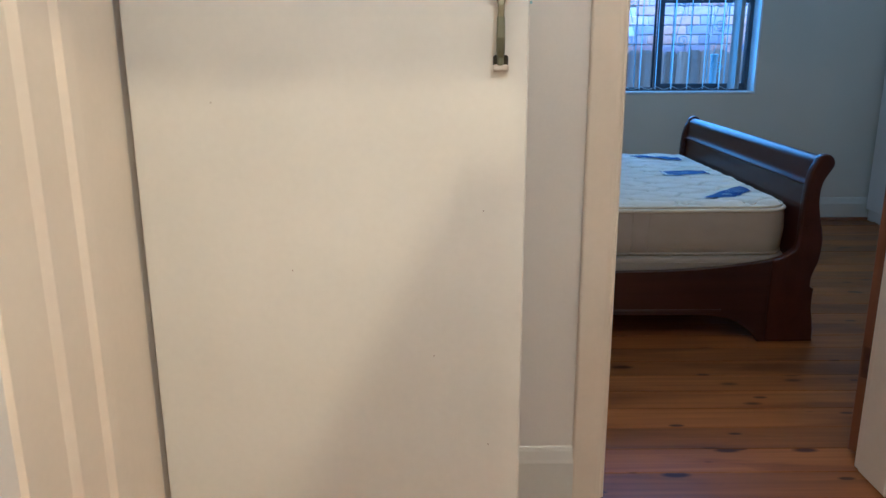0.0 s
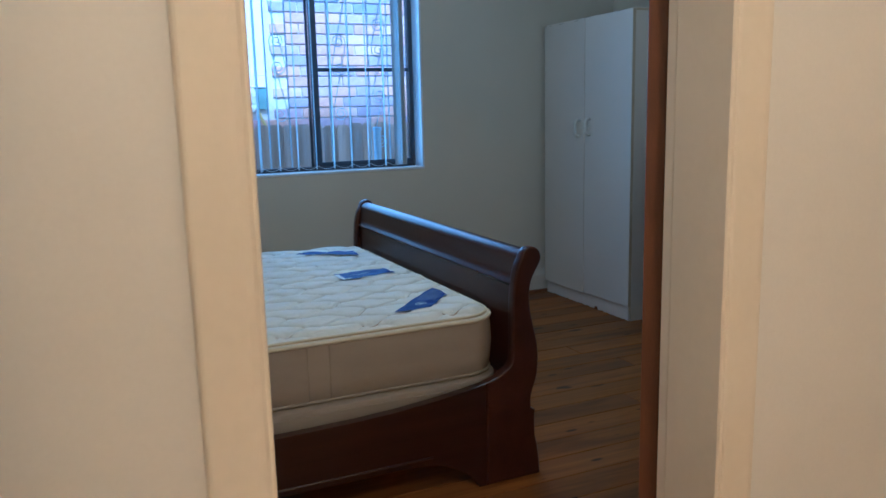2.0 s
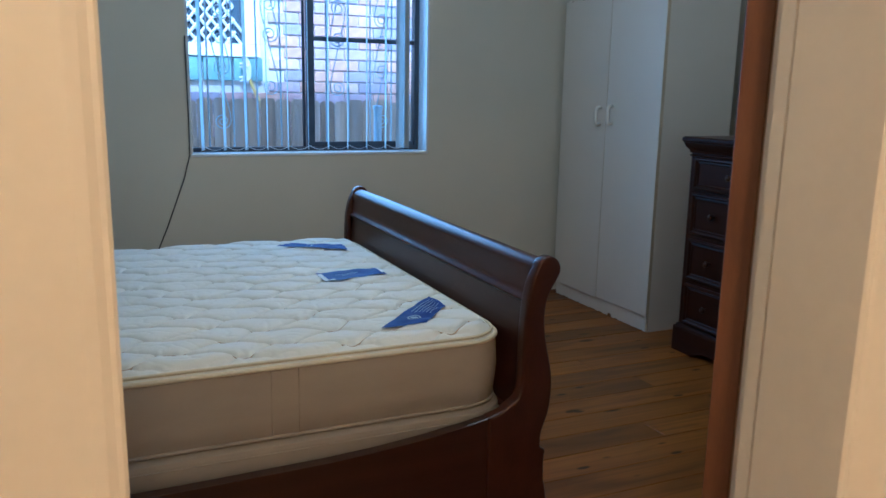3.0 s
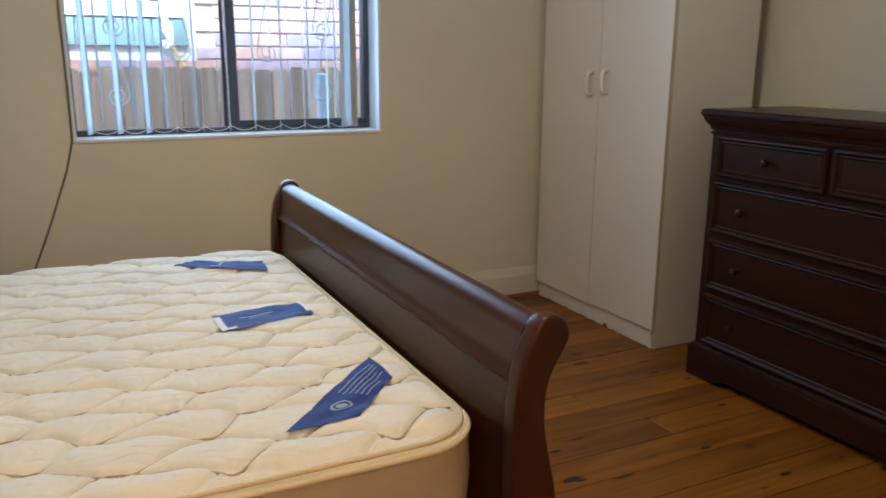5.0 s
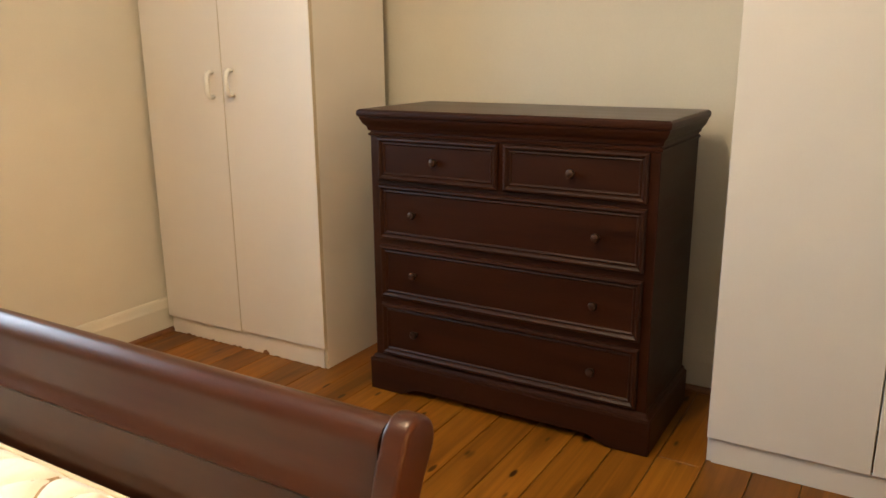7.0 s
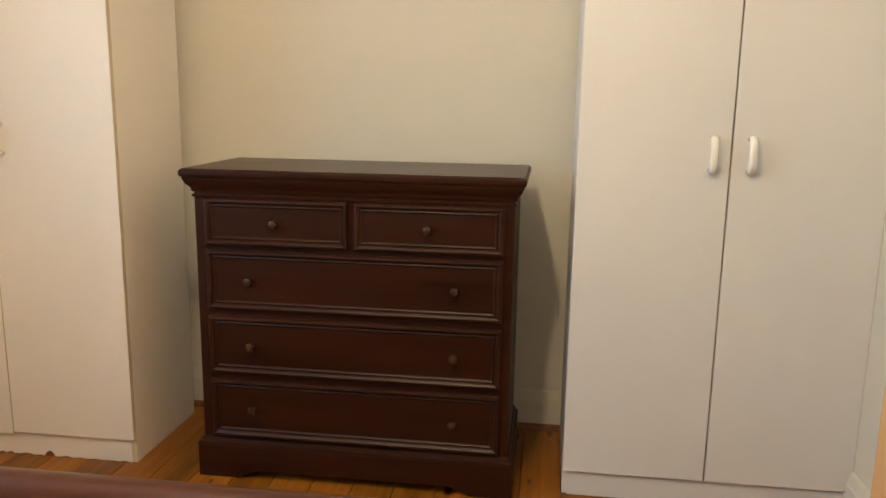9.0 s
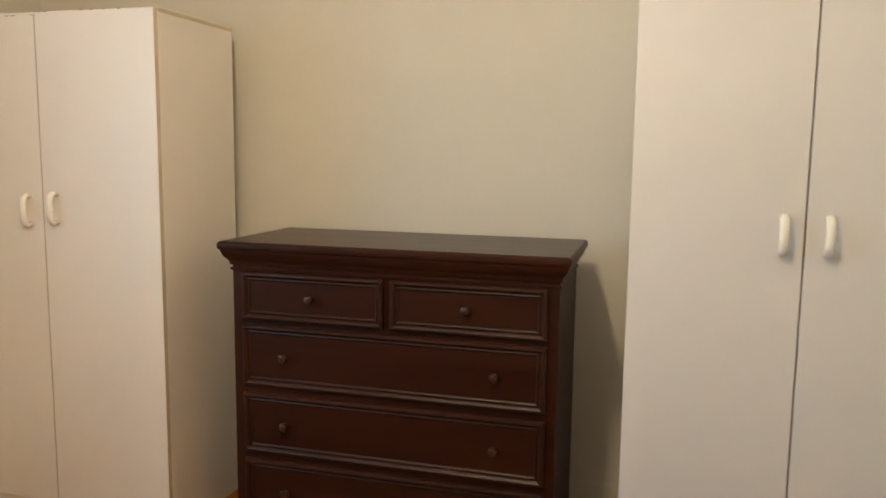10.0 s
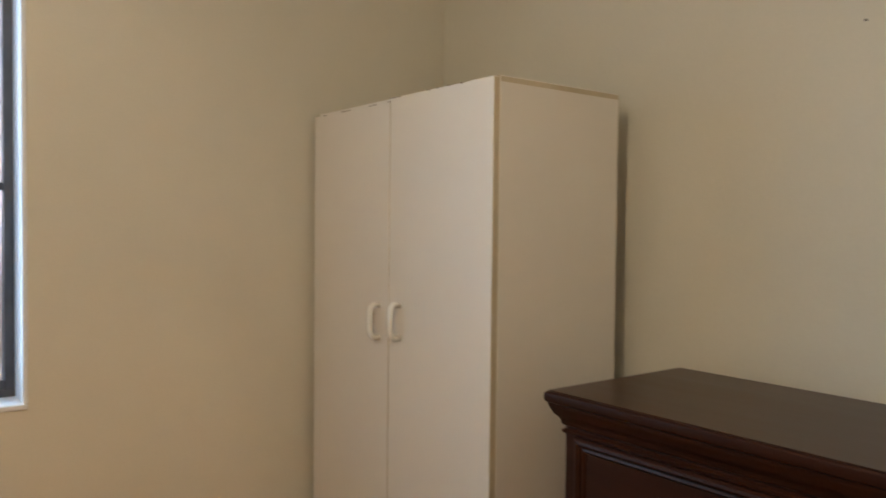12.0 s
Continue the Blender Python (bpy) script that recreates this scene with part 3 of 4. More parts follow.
# vertical blind, vanes turned edge on
blind = thing("vertical_blind", "white fabric vertical blind with its vanes turned open", "blind")
part("head_rail", boxed(WX0 + 0.014, WX1 - 0.014, Y1 + 0.012, Y1 + 0.05, WZ1 - 0.05, WZ1 - 0.013, 0.003), M_NWHITE, blind)
VZ = WZ0 + 0.028
vx = []
for i in range(11):
    x = 1.566 + i * 0.1112
    turn = (-19 if i < 3 else -9 - 1.1 * (i - 3)) + 1.5 * math.sin(i * 2.3)
    vx.append(x)
    b = bmesh.new()
    box(b, -0.0007, 0.0007, -0.043, 0.043, VZ, WZ1 - 0.05, 0, pose(x, Y1 + 0.042, 0, 0, 0, turn))
    box(b, -0.0015, 0.0015, -0.041, 0.041, VZ - 0.002, VZ + 0.028, 0, pose(x, Y1 + 0.042, 0, 0, 0, turn))
    part("vane", b, M_SLAT, blind)
b = bmesh.new()
box(b, -0.0009, 0.0009, -0.040, 0.040, VZ, WZ1 - 0.05, 0, pose(WX1 - 0.142, Y1 + 0.045, 0, 0, 0, 48))
part("vane", b, M_SLAT, blind)
for i in range(10):
    b = bmesh.new()
    tube(b, [(vx[i] + (vx[i + 1] - vx[i]) * k / 8, Y1 + 0.012, VZ + 0.020 - 0.020 * math.sin(math.pi * k / 8)) for k in range(9)], 0.0014, sides=5)
    part("bead_chain", b, M_NWHITE, blind)

cord = bmesh.new()
tube(cord, [(1.492, Y1 - 0.008, 1.5), (1.494, Y1 - 0.008, 1.1), (1.492, Y1 - 0.008, 0.91), (1.46, Y1 - 0.007, 0.79), (1.424, Y1 - 0.007, 0.694), (1.37, Y1 - 0.007, 0.55), (1.315, Y1 - 0.007, 0.42), (1.27, Y1 - 0.02, 0.25), (1.24, Y1 - 0.023, 0.10), (1.22, Y1 - 0.026, 0.006)], 0.0032, sides=6)
tagged(part("aerial_cable", cord, M_CABLE, None, "", True), "thin black cable running down the wall from the window", "cable")

# ---- outside ----
GZ = -0.45
structure("ground", boxed(-90, 90, -60, 120, GZ - 0.1, GZ), M_GROUND, "gravelly ground of the side passage", "ground")
fence = thing("paling_fence", "weathered grey timber paling fence", "fence", (0, 8.25, 0))
part("rail", boxed(-1.0, 5.5, 0.020, 0.058, 0.85, 0.93), M_FENCE, fence)
part("rail", boxed(-1.0, 5.5, 0.020, 0.058, -0.20, -0.12), M_FENCE, fence)
pal = None
for i in range(62):
    x = -0.95 + i * 0.103
    h = 1.178 + random.uniform(-0.012, 0.012)
    if pal is None:
        pb = prism([(-0.049, GZ), (0.049, GZ), (0.049, -0.02), (0.034, 0.0), (-0.034, 0.0), (-0.049, -0.02)], "y", -0.008, 0.008)
        pal = part("paling", pb, M_FENCE, fence)
        q = pal
    else:
        q = new("paling", pal.data)
        q.parent = fence
    q.matrix_basis = pose(x, random.uniform(-0.004, 0.004), h, 0, random.uniform(-0.5, 0.5), 0)

pipe = bmesh.new()
lathe(pipe, [(0.026, GZ), (0.026, 1.135), (0.031, 1.136), (0.031, 1.155), (0.022, 1.160)], pose(2.725, 7.675, 0), 16)
tagged(part("pipe_post", pipe, M_PIPEBLUE, None, "", 40), "pale blue painted pipe standing in the side passage", "post")

# neighbouring house: brick wall, tiled sill, white window with a diamond screen
house = thing("brick_house", "pink brick house with a white framed window", "house", (0, 9.0, 0))
part("wall", boxed(-4, 9, 0.010, 0.25, GZ, 4.6), M_MORTAR, house)
part("roof", prism([(-0.25, 4.6), (3.0, 6.3), (3.0, 4.6)], "x", -4.2, 9.2), M_FENCE, house)
NX0, NX1, NZ0, NZ1 = 1.05, 2.236, 1.482, 2.75
nw = part("window", boxed(NX0 + 0.06, NX1 - 0.06, -0.006, 0.004, NZ0 + 0.10, NZ1 - 0.06), M_DARKGLASS, house)
nf = bmesh.new()
for b in ((NX0, NX1, NZ0, NZ0 + 0.092), (NX0, NX1, NZ1 - 0.07, NZ1), (NX0, NX0 + 0.07, NZ0 + 0.092, NZ1 - 0.07), (NX1 - 0.125, NX1, NZ0 + 0.092, NZ1 - 0.07)):
    box(nf, b[0], b[1], -0.05, 0.009, b[2], b[3], 0.004)
part("window_frame", nf, M_NWHITE, nw)
dg = bmesh.new()
for i in range(-13, 14):
    for s in (1, -1):
        cx = (NX0 + NX1 - 0.055) / 2 + i * 0.078
        pts = []
        for k in range(13):
            z = NZ0 + 0.092 + k * 0.09
            x = cx + s * (z - (NZ0 + 0.7)) * 0.8
            if NX0 + 0.07 <= x <= NX1 - 0.125 and z <= NZ1 - 0.07:
                pts.append((x, -0.03, z))
        if len(pts) > 1:
            tube(dg, pts, 0.010, sides=4)
part("diamond_screen", dg, M_NWHITE, nw)
for i in range(11):
    part("sill_tile", boxed(NX0 + i * 0.11, NX0 + i * 0.11 + 0.102, -0.035, 0.009, NZ0 - 0.175, NZ0 - 0.006, 0.004), M_SILLBRICK, house)

# mop stood head up against the neighbouring wall
mop = thing("mop", "white string mop with a yellow handle against the brick wall", "mop", (2.11, 8.93, GZ))
ms = bmesh.new()
tube(ms, [(0.62, -0.10, 0.0), (0.10, 0.0, 1.62), (0.035, 0.0, 1.77)], 0.012, sides=8)
part("handle", ms, M_YELLOW, mop, "yellow painted handle")
strands = random.Random(6)
ms = bmesh.new()
for i in range(26):
    u, v = strands.uniform(-0.032, 0.045), strands.uniform(-0.03, 0.02)
    tube(ms, [(0.030 + u * 0.3, v * 0.4, 1.79), (0.012 + u * 0.8, v, 1.87 + strands.uniform(-0.02, 0.02)), (-0.005 + u, v * 1.3, 1.90 + strands.uniform(-0.04, 0.03))], 0.007, sides=5)
    tube(ms, [(0.030 + u * 0.3, v * 0.4, 1.79), (-0.01 + u, v, 1.765 + strands.uniform(-0.03, 0.03))], 0.007, sides=5)
part("mop_head", ms, M_NWHITE, mop, "white cotton strings")

# ---- bed ----
BYN, BYF = 4.656, 6.375      # foot end, near and far faces
bed = thing("sleigh_bed", "dark polished mahogany sleigh bed with a curled footboard", "bed", (1.1, 5.515, 0))
BED = Matrix.Translation((-1.1, -5.515, 0))


def bed_part(name, bm, material, label="", smooth=False):
    bm.transform(BED)
    return part(name, bm, material, bed, label, smooth)


def smooth_curve(pts, n=4):
    """Points run through by a Catmull-Rom curve."""
    out = []
    for k in range(len(pts) - 1):
        p0, p1, p2, p3 = pts[max(k - 1, 0)], pts[k], pts[k + 1], pts[min(k + 2, len(pts) - 1)]
        for q in range(n):
            t = q / n
            out.append(tuple(0.5 * (2 * b + (c - a) * t + (2 * a - 5 * b + 4 * c - d) * t * t + (3 * b - a - 3 * c + d) * t ** 3) for a, b, c, d in zip(p0, p1, p2, p3)))
    return out + [pts[-1]]


def post_outline():
    foot = [(2.204, 0.0), (2.206, 0.015), (2.203, 0.06), (2.195, 0.115), (2.192, 0.130), (2.188, 0.145), (2.186, 0.195), (2.187, 0.225), (2.189, 0.233), (2.186, 0.240), (2.174, 0.246)]
    back = smooth_curve([(2.172, 0.250), (2.172, 0.285), (2.180, 0.315), (2.194, 0.355), (2.200, 0.405), (2.200, 0.45), (2.193, 0.495), (2.181, 0.545), (2.171, 0.595), (2.168, 0.640), (2.172, 0.680), (2.184, 0.712), (2.200, 0.738)])
    roll = [(2.175 + 0.038 * math.cos(a), 0.771 + 0.038 * math.sin(a)) for a in [radians(d) for d in range(-30, 151, 10)]]
    front = smooth_curve([(2.136, 0.774), (2.124, 0.750), (2.114, 0.716), (2.107, 0.67), (2.103, 0.60), (2.102, 0.52), (2.101, 0.45), (2.092, 0.412), (2.064, 0.392), (2.04, 0.376), (2.00, 0.364)])
    return foot + back + roll + front + [(2.00, 0.122), (2.00, 0.0)]


def rounded_slab(pts, ya, yb, r, n=4):
    """The outline drawn out along y with quarter-round edges of radius r."""
    bm = bmesh.new()
    m = len(pts)
    nrm = []
    for k in range(m):
        (ax, az), (bx, bz) = pts[k - 1], pts[(k + 1) % m]
        l = math.hypot(bx - ax, bz - az) or 1.0
        nrm.append((-(bz - az) / l, (bx - ax) / l))
    lay = [(ya + r * (1 - math.cos(a)), r * (1 - math.sin(a))) for a in [math.pi / 2 * k / n for k in range(n + 1)]]
    lay += [(ya + yb - y, d) for y, d in lay[::-1]]
    rings = [[bm.verts.new((x + d * u, y, z + d * w)) for (x, z), (u, w) in zip(pts, nrm)] for y, d in lay]
    for A, B in zip(rings, rings[1:]):
        for k in range(m):
            bm.faces.new((A[k], A[(k + 1) % m], B[(k + 1) % m], B[k]))
    ends = [bm.faces.new(rings[0]), bm.faces.new(rings[-1][::-1])]
    bmesh.ops.recalc_face_normals(bm, faces=bm.faces[:])
    bmesh.ops.triangulate(bm, faces=ends)
    return bm


for ya, yb in ((BYN + 0.001, BYN + 0.042), (BYF - 0.042, BYF - 0.001)):
    bed_part("foot_post", rounded_slab(post_outline(), ya, yb, 0.009), M_SLEIGH, "", 40)
panel = [(2.172 + 0.033 * math.cos(a), 0.764 + 0.033 * math.sin(a)) for a in [radians(d) for d in range(-60, 181, 8)]]
panel += [(2.137, 0.740), (2.134, 0.712), (2.130, 0.690), (2.124, 0.685), (2.122, 0.678), (2.125, 0.672), (2.131, 0.669), (2.130, 0.64), (2.126, 0.60), (2.122, 0.52), (2.121, 0.42), (2.121, 0.34),
          (2.150, 0.34), (2.158, 0.42), (2.168, 0.47), (2.160, 0.53), (2.148, 0.60), (2.148, 0.66), (2.156, 0.71)]
bed_part("footboard", prism(panel, "y", BYN + 0.045, BYF - 0.045), M_SLEIGH, "", 40)
bed_part("foot_rail", prism([(2.100, 0.115), (2.160, 0.115), (2.164, 0.30), (2.155, 0.345), (2.100, 0.345)], "y", BYN + 0.045, BYF - 0.045), M_SLEIGH)
for ya in (BYN + 0.0025, BYF - 0.0365):
    sweep = [(0.03, 0.120), (1.70, 0.125), (1.78, 0.120), (1.84, 0.107), (1.888, 0.088), (1.92, 0.060), (1.95, 0.040), (1.968, 0.018), (1.970, 0.0), (2.00, 0.0),
             (2.00, 0.364), (1.93, 0.350), (1.813, 0.335), (1.68, 0.323), (1.548, 0.316), (1.2, 0.310), (0.03, 0.308)]
    bed_part("side_rail", prism(sweep, "y", ya, ya + 0.034, 0.005), M_RAIL)
    for z in (0.145,):
        bm = bmesh.new()
        tube(bm, [(0.03, ya - 0.001 if ya < 5 else ya + 0.035, z), (1.80, ya - 0.001 if ya < 5 else ya + 0.035, z)], 0.0045, sides=6)
        bed_part("bead", bm, M_RAIL)
for xx in (0.06, 1.0):
    bed_part("leg", boxed(xx, xx + 0.06, 5.48, 5.54, 0, 0.16, 0.004), M_SLEIGH)
bed_part("cross_rail", boxed(0.0, 0.03, BYN + 0.012, BYF - 0.012, 0.0, 0.30, 0.003), M_SLEIGH)

MX0, MX1, MY0, MY1 = 0.06, 2.104, 4.735, 6.285
RAD = 0.13


def outline(inset, z, n=10):
    pts = []
    x0, x1, y0, y1, r = MX0 + inset, MX1 - inset, MY0 + inset, MY1 - inset, RAD - inset * 0.6
    for cx, cy, a0 in ((x1 - r, y0 + r, -90), (x1 - r, y1 - r, 0), (x0 + r, y1 - r, 90), (x0 + r, y0 + r, 180)):
        for k in range(n + 1):
            a = radians(a0 + 90 * k / n)
            pts.append((cx + r * math.cos(a), cy + r * math.sin(a), z))
    return pts


def ringed(levels, cap_top=True):
    bm = bmesh.new()
    rings = [[bm.verts.new(p) for p in outline(i, z)] for i, z in levels]
    n = len(rings[0])
    for A, B in zip(rings, rings[1:]):
        for k in range(n):
            bm.faces.new((A[k], A[(k + 1) % n], B[(k + 1) % n], B[k]))
    bm.faces.new(rings[0][::-1])
    if cap_top:
        bm.faces.new(rings[-1])
    return bm


base = thing("bed_base", "cream fabric covered bed base inside the rails", "bed base", (1.1, 5.51, 0.20))


def base_part(name, bm, material, label="", smooth=False):
    bm.transform(Matrix.Translation((-1.1, -5.51, -0.20)))
    return part(name, bm, material, base, label, smooth)


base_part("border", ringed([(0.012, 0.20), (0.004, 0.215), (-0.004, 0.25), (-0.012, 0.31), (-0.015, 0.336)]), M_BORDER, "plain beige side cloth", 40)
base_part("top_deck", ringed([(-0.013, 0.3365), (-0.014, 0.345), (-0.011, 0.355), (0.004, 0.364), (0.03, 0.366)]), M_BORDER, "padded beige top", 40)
bm = bmesh.new()
tube(bm, outline(-0.0145, 0.337), 0.0022, True, 6)
base_part("piping", bm, M_BORDER, "", True)
mattress = thing("mattress", "cream quilted queen mattress with blue satin labels", "mattress", (1.1, 5.51, 0.366))
MAT = Matrix.Translation((-1.1, -5.51, -0.366))
MTOP = 0.592


def mat_part(name, bm, material, label="", smooth=False, parent=None):
    bm.transform(MAT)
    return part(name, bm, material, parent or mattress, label, smooth)


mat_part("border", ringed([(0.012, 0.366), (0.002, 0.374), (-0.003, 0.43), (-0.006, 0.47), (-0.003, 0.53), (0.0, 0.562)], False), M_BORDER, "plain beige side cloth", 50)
# Lowest piping is thin and in the darker border colour to paint a shadow line.
for z, r, ins in ((0.374, 0.0050, 0.002), (0.560, 0.0065, -0.001), (0.574, 0.0050, 0.010)):
    bm = bmesh.new()
    tube(bm, outline(ins, z), r, True, 8)
    mat_part("piping", bm, M_PIPE if z > 0.5 else M_BORDER, "", True)
for x in (0.70, 1.42, 1.49):
    mat_part("seam", boxed(x, x + 0.0025, MY0 - 0.0075, MY0 + 0.004, 0.380, 0.555), M_BORDER)


SEAM_P, SEAM_A, SEAM_W = 0.066, 0.0325, 0.28


def seam(j, x):
    """The y of the j-th wavy seam; neighbours swing against one another and close into leaves."""
    a = 2 * math.pi * x / SEAM_W + 0.42 * j + 0.25 * math.sin(2.3 * x + 1.1 * j)
    a += 0.35 * math.sin(a + 0.6)
    return j * SEAM_P + (1 if j % 2 else -1) * SEAM_A * math.sin(a) + 0.008 * math.sin(2 * a + 0.9) + 0.004 * math.sin(3 * a + j) + 0.004 * math.sin(3.1 * x + 1.7 * j)


def seam_distance(x, y):
    k = round(y / SEAM_P)
    return min(abs(y - seam(j, x)) for j in (k - 1, k, k + 1)) * 0.85


def quilt_height(x, y):
    d = max(0.0, seam_distance(x, y) - 0.0022)
    qx, qy = abs(x - (MX0 + MX1) / 2) - (MX1 - MX0) / 2 + RAD, abs(y - (MY0 + MY1) / 2) - (MY1 - MY0) / 2 + RAD
    ex = RAD - math.hypot(max(qx, 0), max(qy, 0)) - min(max(qx, qy), 0)
    ex = max(ex, 0)
    t = max(0.0, 1 - ex / 0.060)
    k = min(1.0, ex / 0.045)
    fold = max(0.0, 0.10 - abs(noise.noise((x * 16 - y * 9, y * 34 + x * 6, 4.0)))) / 0.10
    h = 0.0075 * (1 - math.exp(-d / 0.0035)) + 0.0105 * (1 - math.exp(-d / 0.018)) - 0.008 + 0.003 * math.sin(5 * x + 2 * y) + 0.004 * noise.noise((x * 9, y * 14, 0)) - 0.0028 * fold * fold
    return 0.562 + (MTOP - 0.566) * (1 - t * t) + h * k * k * (3 - 2 * k)


bm = bmesh.new()
NXQ, NYQ = 420, 520
rows = []
for j in range(NYQ + 1):
    y = MY0 + (MY1 - MY0) * j / NYQ
    dy = min(y - MY0, MY1 - y)
    cut = RAD - math.sqrt(max(0.0, RAD * RAD - (RAD - dy) ** 2)) if dy < RAD else 0.0
    a, b = MX0 + cut, MX1 - cut
    rows.append([bm.verts.new((a + (b - a) * i / NXQ, y, quilt_height(a + (b - a) * i / NXQ, y))) for i in range(NXQ + 1)])
for A, B in zip(rows, rows[1:]):
    for i in range(NXQ):
        bm.faces.new((A[i], A[i + 1], B[i + 1], B[i]))
top = mat_part("quilted_top", bm, M_TICK, "cream quilted top", True)
for j in range(int(MY0 / SEAM_P), int(MY1 / SEAM_P) + 2):
    run = []
    for k in range(301):
        x = MX0 + 0.03 + (MX1 - MX0 - 0.06) * k / 300
        y = seam(j, x)
        cut = RAD if min(x - MX0, MX1 - x) < RAD else 0.03
        if MY0 + 0.03 < y < MY1 - 0.03 and not (cut == RAD and math.hypot(RAD - min(x - MX0, MX1 - x), max(0, RAD - min(y - MY0, MY1 - y))) > RAD - 0.02):
            run.append((x, y, quilt_height(x, y) + 0.0018))
        elif len(run) > 8:
            break
        else:
            run = []
    if len(run) > 8:
        bm = bmesh.new()
        tube(bm, run, 0.0028, sides=6)
        mat_part("stitching", bm, M_STITCH, "", True)


def label_patch(corners, marks, seed, emblem=None):
    """A satin label sewn on the quilt; marks: (u0, u1, v0, v1) of printed bars."""
    def at(u, v, lift):
        (ax, ay), (bx, by), (cx, cy), (dx, dy) = corners
        x = (ax * (1 - u) + bx * u) * (1 - v) + (dx * (1 - u) + cx * u) * v
        y = (ay * (1 - u) + by * u) * (1 - v) + (dy * (1 - u) + cy * u) * v
        wr = 0.003 * math.sin(17 * u + 5 * v + seed) + 0.002 * math.sin(9 * v - 11 * u + seed)
        high = max(quilt_height(x + i * 0.022, y + j * 0.022) for i in (-1, 0, 1) for j in (-1, 0, 1))
        return x, y, high + 0.35 * wr + 0.0014 + lift
    def sheet(u0, u1, v0, v1, lift, nu, nv):
        m = bmesh.new()
        g = [[m.verts.new(at(u0 + (u1 - u0) * i / nu, v0 + (v1 - v0) * j / nv, lift)) for i in range(nu + 1)] for j in range(nv + 1)]
        for A, B in zip(g, g[1:]):
            for i in range(nu):
                m.faces.new((A[i], A[i + 1], B[i + 1], B[i]))
        return m
    patch = mat_part("label", sheet(0, 1, 0, 1, 0, 24, 12), M_BLUE, "blue satin label", True)
    for mk in marks:
        name, mat, lab = ("edge", M_WHITECLOTH, "white turned edge") if len(mk) == 5 else ("print", M_PRINT, "pale printed line")
        part(name, (lambda s: (s.transform(MAT), s)[1])(sheet(*mk[:4], 0.0016, max(3, int(24 * (mk[1] - mk[0]))), 4)), mat, patch, lab)
    if emblem:
        m = bmesh.new()
        u, v, r = emblem
        for q0, q1 in ((0.0, 0.55), (0.75, 1.0)):
            g = [[m.verts.new(at(u + q * r * math.cos(a), v + q * 2.1 * r * math.sin(a), 0.0018)) for a in [2 * math.pi * k / 20 for k in range(20)]] for q in (max(q0, 0.08), q1)]
            for k in range(20):
                m.faces.new((g[0][k], g[0][(k + 1) % 20], g[1][(k + 1) % 20], g[1][k]))
        m.transform(MAT)
        part("emblem", m, M_PRINT, patch, "pale round emblem")


label_patch([(1.752, 4.849), (2.011, 5.117), (2.015, 4.993), (1.891, 4.850)], [(0.46, 0.93, 0.20, 0.225), (0.44, 0.95, 0.32, 0.345), (0.46, 0.93, 0.44, 0.465), (0.46, 0.88, 0.56, 0.585), (0.46, 0.93, 0.68, 0.705), (0.46, 0.80, 0.80, 0.825)], 1, (0.27, 0.52, 0.085))
label_patch([(1.747, 5.538), (1.982, 5.569), (1.991, 5.459), (1.751, 5.411)], [(0.25, 0.62, 0.40, 0.43), (0.34, 0.56, 0.52, 0.545), (0.0, 0.07, 0.15, 1.0, 1), (0.07, 0.16, 0.88, 1.0, 1), (0.95, 1.0, 0.0, 0.8, 1)], 2)
label_patch([(1.726, 6.096), (1.801, 6.139), (1.999, 6.049), (1.986, 5.924)], [(0.3, 0.7, 0.45, 0.48)], 4)

# ---- wardrobes ----


